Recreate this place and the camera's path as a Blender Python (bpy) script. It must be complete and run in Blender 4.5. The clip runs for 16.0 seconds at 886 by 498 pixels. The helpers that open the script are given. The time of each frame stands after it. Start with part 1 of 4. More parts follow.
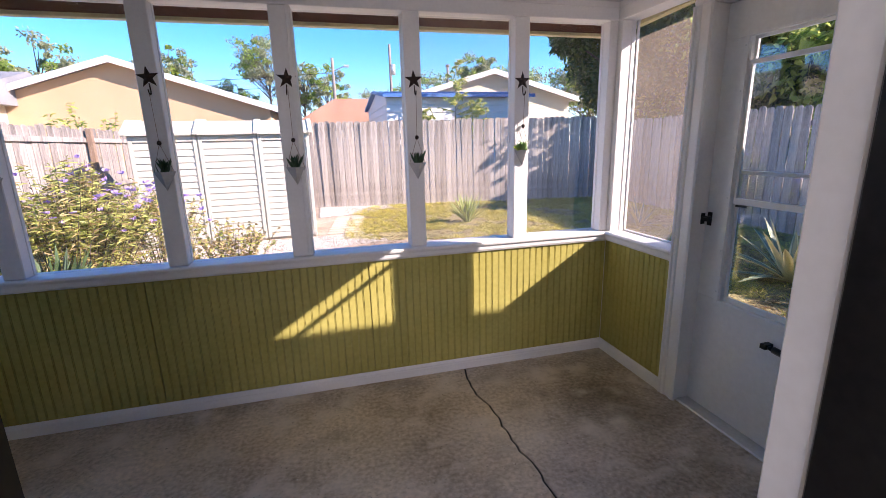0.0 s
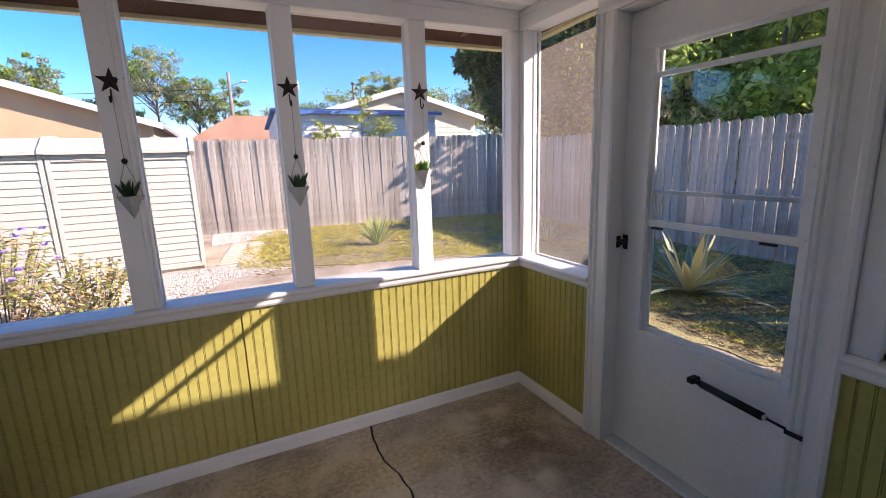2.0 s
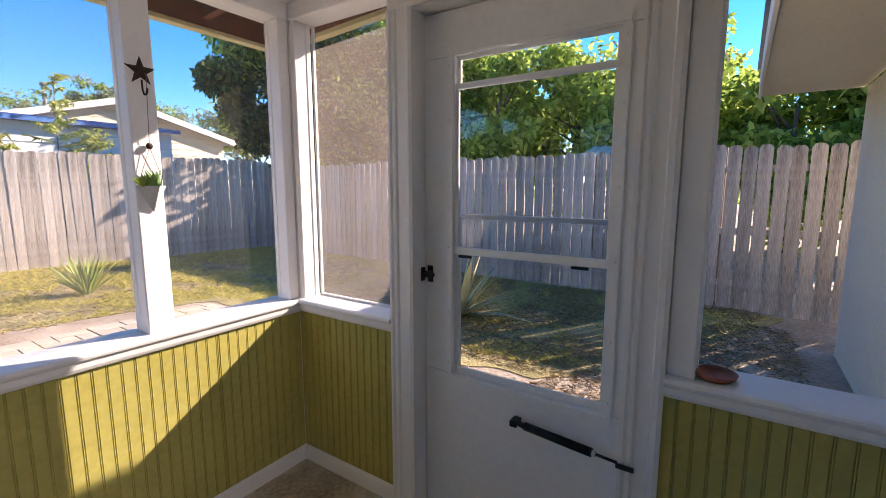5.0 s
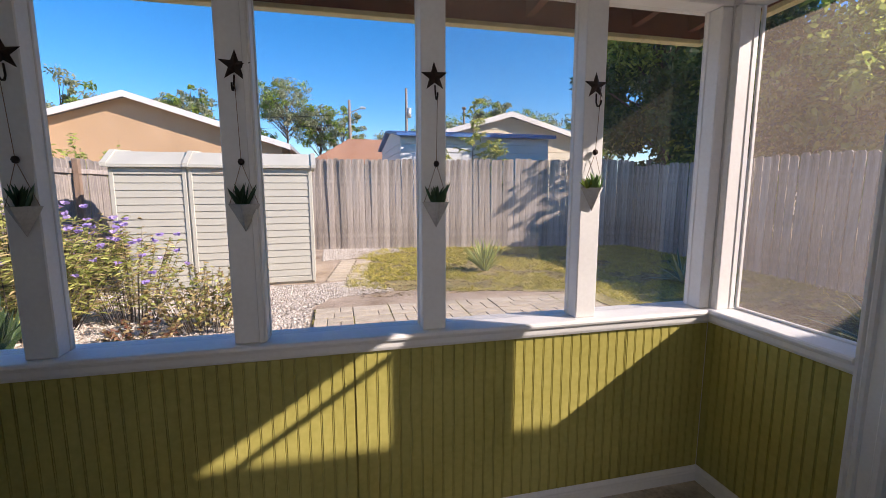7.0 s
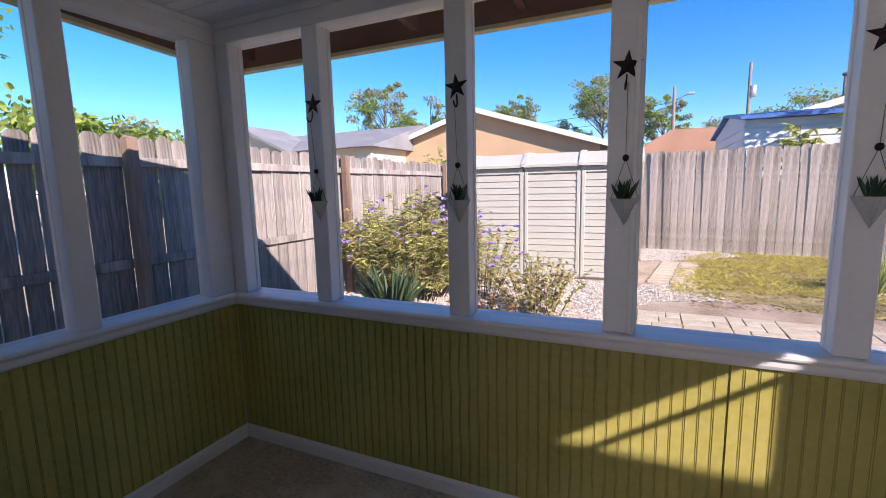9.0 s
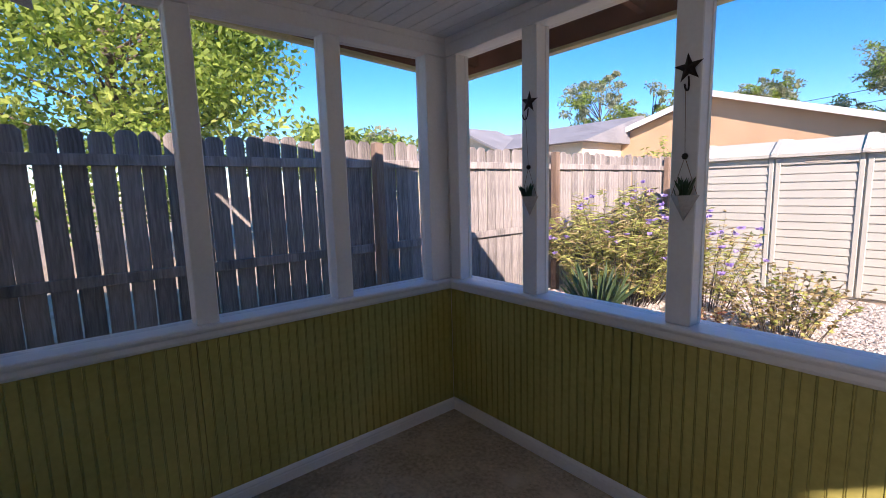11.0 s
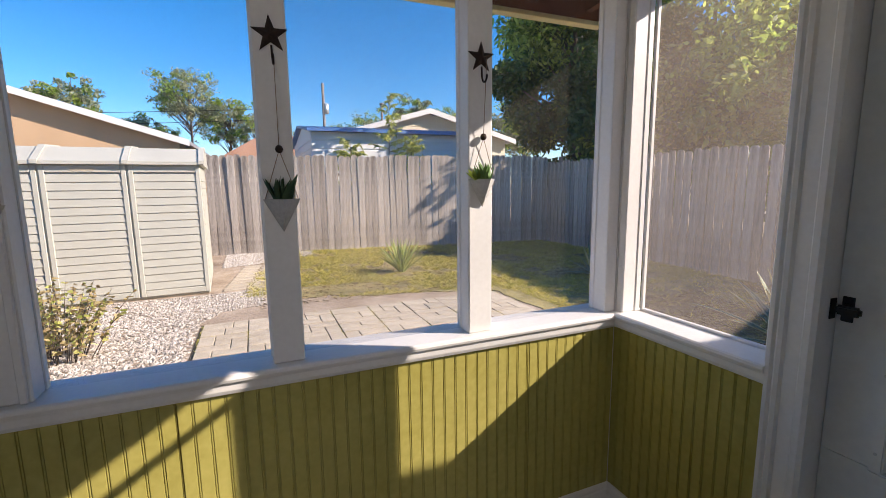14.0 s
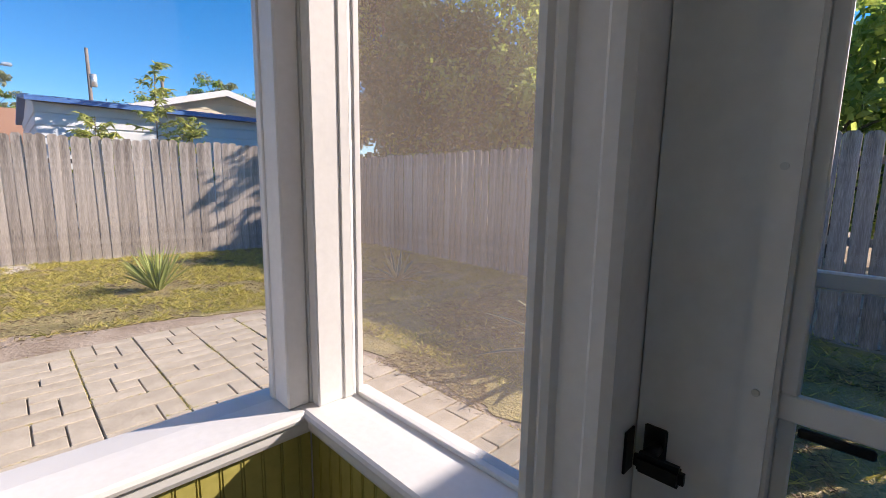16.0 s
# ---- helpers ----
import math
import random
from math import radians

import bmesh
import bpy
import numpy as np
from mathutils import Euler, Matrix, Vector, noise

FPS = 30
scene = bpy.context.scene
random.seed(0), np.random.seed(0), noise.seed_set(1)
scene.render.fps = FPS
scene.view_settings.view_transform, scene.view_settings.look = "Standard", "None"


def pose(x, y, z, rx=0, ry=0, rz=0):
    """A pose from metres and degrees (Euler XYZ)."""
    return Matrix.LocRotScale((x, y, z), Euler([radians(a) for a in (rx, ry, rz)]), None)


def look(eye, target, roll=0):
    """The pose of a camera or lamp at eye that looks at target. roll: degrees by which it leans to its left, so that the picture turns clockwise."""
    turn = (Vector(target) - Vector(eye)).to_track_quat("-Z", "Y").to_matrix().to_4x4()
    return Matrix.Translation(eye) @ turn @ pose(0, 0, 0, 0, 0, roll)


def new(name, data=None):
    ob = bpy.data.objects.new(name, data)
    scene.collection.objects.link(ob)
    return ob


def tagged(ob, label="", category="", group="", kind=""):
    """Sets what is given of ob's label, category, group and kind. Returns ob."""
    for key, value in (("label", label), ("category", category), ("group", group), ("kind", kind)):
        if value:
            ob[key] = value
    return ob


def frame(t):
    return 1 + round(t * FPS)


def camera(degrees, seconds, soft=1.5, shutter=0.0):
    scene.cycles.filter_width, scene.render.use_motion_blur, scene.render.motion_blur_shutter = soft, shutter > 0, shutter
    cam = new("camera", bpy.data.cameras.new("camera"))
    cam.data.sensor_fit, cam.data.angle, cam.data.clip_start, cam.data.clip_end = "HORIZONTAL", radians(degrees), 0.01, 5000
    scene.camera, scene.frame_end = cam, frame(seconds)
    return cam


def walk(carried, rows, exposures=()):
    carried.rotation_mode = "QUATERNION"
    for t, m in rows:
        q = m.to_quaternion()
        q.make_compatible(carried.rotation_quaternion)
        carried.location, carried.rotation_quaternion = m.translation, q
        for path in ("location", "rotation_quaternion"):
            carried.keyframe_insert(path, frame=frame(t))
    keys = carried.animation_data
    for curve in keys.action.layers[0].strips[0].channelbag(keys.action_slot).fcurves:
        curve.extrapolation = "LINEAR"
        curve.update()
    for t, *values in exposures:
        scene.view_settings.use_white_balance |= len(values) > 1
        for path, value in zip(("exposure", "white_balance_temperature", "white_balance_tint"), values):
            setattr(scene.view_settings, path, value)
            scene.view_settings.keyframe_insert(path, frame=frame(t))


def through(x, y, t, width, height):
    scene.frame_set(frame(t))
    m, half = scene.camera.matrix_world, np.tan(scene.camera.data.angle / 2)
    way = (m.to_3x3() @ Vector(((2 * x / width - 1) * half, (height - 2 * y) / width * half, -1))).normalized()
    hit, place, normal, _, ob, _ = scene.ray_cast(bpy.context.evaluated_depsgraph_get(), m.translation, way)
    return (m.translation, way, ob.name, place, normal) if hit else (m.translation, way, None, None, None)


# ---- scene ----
cam = camera(89.9, 16.0, 0.75)
PATH = [
    (0, (0.055, 0.14, 1.5), (0.548, 2.022, 1.035), -1.5),
    (0.5, (0.092, 0.244, 1.509), (0.722, 2.09, 1.068), -1.6),
    (1, (0.155, 0.327, 1.494), (0.897, 2.135, 1.069), -1.6),
    (1.5, (0.225, 0.424, 1.502), (1.032, 2.206, 1.088), -1.8),
    (2, (0.273, 0.479, 1.504), (1.124, 2.245, 1.104), -1.9),
    (2.5, (0.304, 0.554, 1.468), (1.285, 2.26, 1.108), -1.6),
    (3, (0.333, 0.692, 1.438), (1.571, 2.232, 1.129), -1.4),
    (3.2, (0.335, 0.751, 1.439), (1.665, 2.211, 1.128), -1.7),
    (4.25, (0.47, 0.875, 1.44), (2.25, 1.78, 1.15), -0.7),
    (5.3, (0.485, 0.962, 1.44), (2.027, 2.206, 1.165), 0.2),
    (5.5, (0.455, 0.993, 1.443), (1.915, 2.331, 1.164), 0.1),
    (6, (0.388, 1.045, 1.453), (1.553, 2.644, 1.163), 0.0),
    (6.5, (0.309, 1.07, 1.451), (1.112, 2.88, 1.17), -0.2),
    (7, (0.226, 1.077, 1.453), (0.685, 3.003, 1.171), -0.1),
    (7.5, (0.139, 1.072, 1.455), (0.267, 3.046, 1.162), -0.2),
    (8, (0.085, 1.057, 1.455), (-0.145, 3.023, 1.166), -0.4),
    (8.5, (0.027, 1.035, 1.456), (-0.531, 2.935, 1.172), -0.7),
    (9, (-0.011, 1.009, 1.449), (-0.84, 2.808, 1.17), -1.3),
    (9.5, (-0.03, 0.993, 1.446), (-1.105, 2.655, 1.16), -1.7),
    (9.7, (-0.04, 0.982, 1.441), (-1.215, 2.576, 1.164), -1.8),
    (10.75, (-0.02, 0.975, 1.441), (-1.6, 2.18, 1.17), -1.7),
    (11.8, (0.086, 1.051, 1.446), (-0.998, 2.712, 1.193), -1.0),
    (12, (0.125, 1.069, 1.445), (-0.806, 2.823, 1.198), -0.8),
    (12.5, (0.212, 1.098, 1.44), (-0.335, 3.005, 1.19), -0.6),
    (13, (0.279, 1.156, 1.435), (0.06, 3.127, 1.175), -0.6),
    (13.5, (0.356, 1.237, 1.43), (0.541, 3.211, 1.17), -0.6),
    (14, (0.52, 1.345, 1.431), (1.289, 3.169, 1.139), -0.7),
    (14.5, (0.696, 1.436, 1.416), (1.931, 2.966, 1.051), -0.8),
    (15, (0.94, 1.525, 1.434), (2.317, 2.925, 1.076), 0.3),
    (15.5, (1.175, 1.645, 1.425), (2.599, 2.99, 1.096), 0.8),
    (16, (1.417, 1.814, 1.421), (2.803, 3.209, 1.118), 0.8),
]
walk(cam, [(t, look(eye, target, roll)) for t, eye, target, roll in PATH],
     [(0.0, 1.92, 6650, 30), (2.5, 1.74, 6800, 27), (3.0, 1.80, 6850, 27), (5.5, 1.84, 7150, 25), (7.0, 1.18, 6850, 22), (8.5, 1.24, 6600, 26), (9.5, 1.57, 6550, 29), (12.0, 1.48, 6900, 27), (13.5, 1.25, 6900, 22), (14.5, 1.25, 6950, 18), (16.0, 1.15, 6800, 20)])

# ---- light ----
SUN_WAY = Vector((1.79, -1.0, 1.17)).normalized()
world = bpy.data.worlds.new("world")
scene.world = world
world.use_nodes = True
sky = world.node_tree.nodes.new("ShaderNodeTexSky")
sky.sky_type, sky.sun_disc = "NISHITA", False
sky.sun_elevation, sky.sun_rotation = math.asin(SUN_WAY.z), math.atan2(SUN_WAY.x, SUN_WAY.y)
sky.air_density, sky.dust_density, sky.ozone_density = 1.0, 0.0, 6.0
deep = world.node_tree.nodes.new("ShaderNodeHueSaturation")
deep.inputs["Saturation"].default_value = 1.28
world.node_tree.links.new(sky.outputs[0], deep.inputs["Color"])
world.node_tree.links.new(deep.outputs[0], world.node_tree.nodes["Background"].inputs[0])
world.node_tree.nodes["Background"].inputs[1].default_value = 0.096
sun = new("sun", bpy.data.lights.new("sun", "SUN"))
sun.data.energy, sun.data.angle, sun.data.color = 4.1, radians(0.53), (1.0, 0.94, 0.84)
sun.matrix_world = look(SUN_WAY * 60, (0, 0, 0))
# unseen fill lamp added in the house room behind the camera to brighten the porch
room_fill = new("room_fill_light", bpy.data.lights.new("room_fill_light", "AREA"))
room_fill.data.shape, room_fill.data.size, room_fill.data.size_y = "RECTANGLE", 2.4, 1.5
room_fill.data.energy, room_fill.data.color = 20.0, (0.95, 0.97, 1.0)
room_fill.matrix_world = look((-1.75, -3.93, 1.5), (-1.75, 0.0, 1.5))

# ---- materials ----
def surface(name, tones, rough=0.6, grain=30.0, broad=2.0, bump=0.15, metal=0.0, piece=0.0, stretch=(1, 1, 1), spec=0.4, through=0.0, depth=0.004):
    """A procedural surface: tones (dark, light), fine grain, broad stains, relief, and a tone of its own for each piece."""
    m = bpy.data.materials.new(name)
    m.use_nodes = True
    n, l = m.node_tree.nodes, m.node_tree.links
    b = n["Principled BSDF"]
    coord, place = n.new("ShaderNodeTexCoord"), n.new("ShaderNodeMapping")
    place.inputs["Scale"].default_value = stretch
    l.new(coord.outputs["Object"], place.inputs[0])
    fine, wide = n.new("ShaderNodeTexNoise"), n.new("ShaderNodeTexNoise")
    for node, size, detail in ((fine, grain, 6), (wide, broad, 4)):
        node.inputs["Scale"].default_value, node.inputs["Detail"].default_value = size, detail
        l.new(place.outputs[0], node.inputs["Vector"])
    both = n.new("ShaderNodeMath")
    both.operation = "MULTIPLY_ADD"
    l.new(wide.outputs[0], both.inputs[0])
    both.inputs[1].default_value = 1.1
    half = n.new("ShaderNodeMath")
    half.operation = "MULTIPLY_ADD"
    l.new(fine.outputs[0], half.inputs[0])
    half.inputs[1].default_value, half.inputs[2].default_value = 0.8, -0.45
    l.new(half.outputs[0], both.inputs[2])
    value = both.outputs[0]
    if piece:
        info, more = n.new("ShaderNodeObjectInfo"), n.new("ShaderNodeMath")
        more.operation = "MULTIPLY_ADD"
        l.new(info.outputs["Random"], more.inputs[0])
        more.inputs[1].default_value = piece
        shift = n.new("ShaderNodeMath")
        shift.operation = "SUBTRACT"
        shift.inputs[1].default_value = piece / 2
        l.new(value, shift.inputs[0])
        l.new(shift.outputs[0], more.inputs[2])
        value = more.outputs[0]
    ramp = n.new("ShaderNodeValToRGB")
    ramp.color_ramp.elements[0].position, ramp.color_ramp.elements[1].position = 0.2, 0.8
    ramp.color_ramp.elements[0].color, ramp.color_ramp.elements[1].color = (*tones[0], 1), (*tones[1], 1)
    l.new(value, ramp.inputs[0])
    l.new(ramp.outputs[0], b.inputs["Base Color"])
    b.inputs["Roughness"].default_value, b.inputs["Metallic"].default_value = rough, metal
    b.inputs["Specular IOR Level"].default_value = spec
    if bump:
        rel = n.new("ShaderNodeBump")
        rel.inputs["Strength"].default_value, rel.inputs["Distance"].default_value = bump, depth
        l.new(fine.outputs[0], rel.inputs["Height"])
        l.new(rel.outputs[0], b.inputs["Normal"])
    if through:
        leaf, mix = n.new("ShaderNodeBsdfTranslucent"), n.new("ShaderNodeMixShader")
        l.new(ramp.outputs[0], leaf.inputs[0])
        mix.inputs[0].default_value = through
        l.new(b.outputs[0], mix.inputs[1])
        l.new(leaf.outputs[0], mix.inputs[2])
        l.new(mix.outputs[0], n["Material Output"].inputs[0])
    return m


def leafy(name, dark, light, through=0.35):
    """Foliage: each leaf takes its own tone between dark and light."""
    m = bpy.data.materials.new(name)
    m.use_nodes = True
    n, l = m.node_tree.nodes, m.node_tree.links
    b = n["Principled BSDF"]
    geo, ramp = n.new("ShaderNodeNewGeometry"), n.new("ShaderNodeValToRGB")
    ramp.color_ramp.elements[0].color, ramp.color_ramp.elements[1].color = (*dark, 1), (*light, 1)
    l.new(geo.outputs["Random Per Island"], ramp.inputs[0])
    l.new(ramp.outputs[0], b.inputs["Base Color"])
    b.inputs["Roughness"].default_value, b.inputs["Specular IOR Level"].default_value = 0.55, 0.3
    leaf, mix = n.new("ShaderNodeBsdfTranslucent"), n.new("ShaderNodeMixShader")
    l.new(ramp.outputs[0], leaf.inputs[0])
    mix.inputs[0].default_value = through
    l.new(b.outputs[0], mix.inputs[1])
    l.new(leaf.outputs[0], mix.inputs[2])
    l.new(mix.outputs[0], n["Material Output"].inputs[0])
    return m


def clear(name, gloss=0.06, tint=(1, 1, 1), haze=0.0, haze_tone=(0.3, 0.27, 0.24)):
    """A thin clear sheet: see-through, with a mirror gloss that grows at grazing angles, and a woven haze for screens."""
    m = bpy.data.materials.new(name)
    m.use_nodes = True
    n, l = m.node_tree.nodes, m.node_tree.links
    n.remove(n["Principled BSDF"])
    see, shine, fres = n.new("ShaderNodeBsdfTransparent"), n.new("ShaderNodeBsdfGlossy"), n.new("ShaderNodeFresnel")
    see.inputs[0].default_value = (*tint, 1)
    shine.inputs["Roughness"].default_value = 0.02
    fres.inputs[0].default_value = 1.0 + gloss * 7
    last = see.outputs[0]
    if haze:
        cloth, back, two, mix = n.new("ShaderNodeBsdfDiffuse"), n.new("ShaderNodeBsdfTranslucent"), n.new("ShaderNodeMixShader"), n.new("ShaderNodeMixShader")
        coord, weave, dust = n.new("ShaderNodeTexCoord"), n.new("ShaderNodeTexNoise"), n.new("ShaderNodeMapRange")
        weave.inputs["Scale"].default_value, weave.inputs["Detail"].default_value = 3.0, 5
        l.new(coord.outputs["Object"], weave.inputs["Vector"])
        dust.inputs["From Min"].default_value, dust.inputs["From Max"].default_value = 0.3, 0.7
        dust.inputs["To Min"].default_value, dust.inputs["To Max"].default_value = haze * 0.8, min(1.0, haze * 1.2)
        l.new(weave.outputs[0], dust.inputs[0])
        for c in (cloth, back):
            c.inputs[0].default_value = (*haze_tone, 1)
        two.inputs[0].default_value = 0.6
        l.new(cloth.outputs[0], two.inputs[1])
        l.new(back.outputs[0], two.inputs[2])
        l.new(dust.outputs[0], mix.inputs[0])
        l.new(see.outputs[0], mix.inputs[1])
        l.new(two.outputs[0], mix.inputs[2])
        last = mix.outputs[0]
    if gloss:
        top = n.new("ShaderNodeMixShader")
        l.new(fres.outputs[0], top.inputs[0])
        l.new(last, top.inputs[1])
        l.new(shine.outputs[0], top.inputs[2])
        last = top.outputs[0]
    l.new(last, n["Material Output"].inputs[0])
    return m


WHITE = surface("white_paint", ((0.755, 0.74, 0.715), (0.83, 0.82, 0.80)), 0.42, 60, 3, 0.08, spec=0.45)
DOOR_WHITE = surface("door_enamel", ((0.76, 0.77, 0.76), (0.86, 0.87, 0.86)), 0.35, 40, 2, 0.06)
OLIVE = surface("olive_paint", ((0.37, 0.325, 0.08), (0.50, 0.445, 0.135)), 0.42, 35, 2.2, 0.12, piece=0.08)
CEIL = surface("ceiling_paint", ((0.68, 0.68, 0.66), (0.80, 0.80, 0.78)), 0.55, 40, 1.5, 0.1)
BROWN = surface("stained_timber", ((0.11, 0.035, 0.018), (0.24, 0.085, 0.045)), 0.65, 25, 3, 0.25, stretch=(0.3, 1, 1), piece=0.2)
CREAM_TRIM = surface("cream_trim", ((0.55, 0.47, 0.22), (0.72, 0.65, 0.36)), 0.5, 30, 3, 0.1)
BRONZE = surface("dark_bronze", ((0.012, 0.010, 0.010), (0.03, 0.027, 0.025)), 0.4, 60, 3, 0.05, metal=0.4)
BLACK = surface("black_metal", ((0.012, 0.012, 0.014), (0.03, 0.03, 0.033)), 0.38, 80, 5, 0.1, metal=0.5)
ALUMINIUM = surface("mill_aluminium", ((0.55, 0.57, 0.57), (0.72, 0.74, 0.74)), 0.4, 80, 4, 0.05, metal=0.6)
RUST = surface("rusty_iron", ((0.022, 0.015, 0.013), (0.075, 0.045, 0.035)), 0.6, 90, 12, 0.4, metal=0.5)
TWINE = surface("twine", ((0.20, 0.12, 0.08), (0.32, 0.22, 0.15)), 0.9, 200, 20, 0.3)
CEMENT = surface("pale_cement", ((0.40, 0.38, 0.35), (0.58, 0.56, 0.52)), 0.85, 120, 12, 0.3)
TERRACOTTA = surface("terracotta", ((0.24, 0.07, 0.032), (0.38, 0.135, 0.07)), 0.7, 60, 8, 0.2)
RESIN = surface("shed_resin", ((0.41, 0.40, 0.34), (0.50, 0.49, 0.42)), 0.5, 40, 2, 0.08)
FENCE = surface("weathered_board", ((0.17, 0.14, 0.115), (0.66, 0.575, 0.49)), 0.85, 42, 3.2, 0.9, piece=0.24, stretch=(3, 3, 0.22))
# left fence: dark boards, toned down further for shade the roof doesn't cast
FENCE_SHADED = surface("shaded_weathered_board", ((0.095, 0.083, 0.074), (0.42, 0.37, 0.33)), 0.85, 30, 3.0, 0.7, piece=0.24, stretch=(3, 3, 0.22))
FENCE_POST = surface("weathered_post", ((0.12, 0.075, 0.05), (0.30, 0.21, 0.15)), 0.85, 24, 2.5, 0.5, piece=0.3, stretch=(3, 3, 0.25))
PAVER = surface("concrete_paver", ((0.38, 0.32, 0.235), (0.56, 0.48, 0.37)), 0.9, 70, 5, 0.4, piece=0.22)
STUCCO = surface("peach_stucco", ((0.47, 0.31, 0.18), (0.56, 0.38, 0.23)), 0.9, 60, 1, 0.2)
SIDING = surface("cream_siding", ((0.60, 0.53, 0.40), (0.72, 0.66, 0.52)), 0.7, 40, 1, 0.1)
STEEL_WHITE = surface("white_sheet_steel", ((0.66, 0.67, 0.67), (0.76, 0.77, 0.77)), 0.45, 20, 1, 0.05)
STEEL_BLUE = surface("blue_sheet_steel", ((0.05, 0.14, 0.36), (0.09, 0.21, 0.48)), 0.4, 20, 1, 0.05)
SHINGLE = surface("grey_shingle", ((0.17, 0.17, 0.18), (0.28, 0.28, 0.29)), 0.9, 14, 1, 0.3)
SHINGLE_RED = surface("brown_shingle", ((0.38, 0.20, 0.13), (0.52, 0.30, 0.20)), 0.9, 14, 1, 0.3)
FASCIA = surface("house_fascia", ((0.66, 0.64, 0.60), (0.78, 0.76, 0.72)), 0.6, 30, 1, 0.05)
POLE = surface("grey_pole", ((0.16, 0.13, 0.11), (0.28, 0.24, 0.21)), 0.9, 20, 2, 0.3)
BARK = surface("bark", ((0.06, 0.045, 0.035), (0.17, 0.13, 0.10)), 0.95, 18, 3, 0.8, stretch=(2, 2, 0.5), depth=0.02)
SOIL = surface("sandy_soil", ((0.22, 0.155, 0.10), (0.50, 0.405, 0.31)), 0.95, 30, 2.2, 0.8, depth=0.02)
DIRT = surface("joint_dirt", ((0.05, 0.04, 0.028), (0.13, 0.105, 0.075)), 0.95, 60, 4, 0.6)
TURF = surface("dry_turf", ((0.15, 0.125, 0.045), (0.44, 0.36, 0.15)), 0.95, 38, 2.6, 1.0, depth=0.03)
PLASTER = surface("house_plaster", ((0.72, 0.70, 0.66), (0.82, 0.80, 0.77)), 0.8, 40, 2, 0.1)
GRAVEL = leafy("shell_gravel", (0.26, 0.22, 0.18), (0.60, 0.55, 0.48), 0.0)
GRASS = leafy("grass", (0.17, 0.20, 0.03), (0.82, 0.68, 0.18), 0.45)
LITTER = leafy("dry_litter", (0.10, 0.065, 0.035), (0.40, 0.30, 0.16), 0.1)
TREE_LEAF = leafy("tree_leaf", (0.08, 0.15, 0.025), (0.50, 0.62, 0.13), 0.65)
DARK_LEAF = leafy("dark_leaf", (0.03, 0.065, 0.018), (0.12, 0.18, 0.05), 0.4)
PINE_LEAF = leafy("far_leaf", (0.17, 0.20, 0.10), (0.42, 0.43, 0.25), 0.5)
LIME_LEAF = leafy("lime_leaf", (0.14, 0.22, 0.035), (0.64, 0.72, 0.18), 0.65)
BUSH_LEAF = leafy("bush_leaf", (0.22, 0.27, 0.05), (0.68, 0.68, 0.22), 0.5)
ROSE_LEAF = leafy("rose_leaf", (0.25, 0.17, 0.07), (0.64, 0.52, 0.26), 0.45)
RED_LEAF = leafy("red_leaf", (0.10, 0.03, 0.02), (0.28, 0.13, 0.06), 0.3)
PETAL = leafy("violet_petal", (0.36, 0.25, 0.60), (0.58, 0.46, 0.82), 0.35)
SWORD_LEAF = leafy("sword_leaf", (0.03, 0.06, 0.025), (0.08, 0.13, 0.05), 0.2)
YUCCA_LEAF = leafy("yucca_leaf", (0.20, 0.26, 0.06), (0.50, 0.54, 0.20), 0.35)
AGAVE_LEAF = leafy("agave_leaf", (0.12, 0.17, 0.10), (0.22, 0.28, 0.17), 0.1)
AGAVE_EDGE = leafy("agave_edge", (0.55, 0.50, 0.26), (0.68, 0.62, 0.36), 0.1)
SUCCULENT = leafy("succulent", (0.025, 0.055, 0.03), (0.07, 0.13, 0.07), 0.15)
# lit copy of SUCCULENT: sunlight on the fifth planter put into its leaf colour
SUCCULENT_LIT = leafy("sunlit_succulent", (0.05, 0.16, 0.06), (0.22, 0.34, 0.10), 0.15)
GLASS = clear("window_glass", 0.06)
SCREEN = clear("insect_screen", 0.0, haze=0.045, haze_tone=(0.62, 0.55, 0.47))
# fifth bay's screen: haze raised to bring out the sun's glow on it
HAZY_SCREEN = clear("hazy_screen", 0.0, haze=0.10, haze_tone=(0.64, 0.56, 0.48))
DENSE_SCREEN = clear("sun_screen", 0.0, haze=0.14, haze_tone=(0.52, 0.44, 0.38))


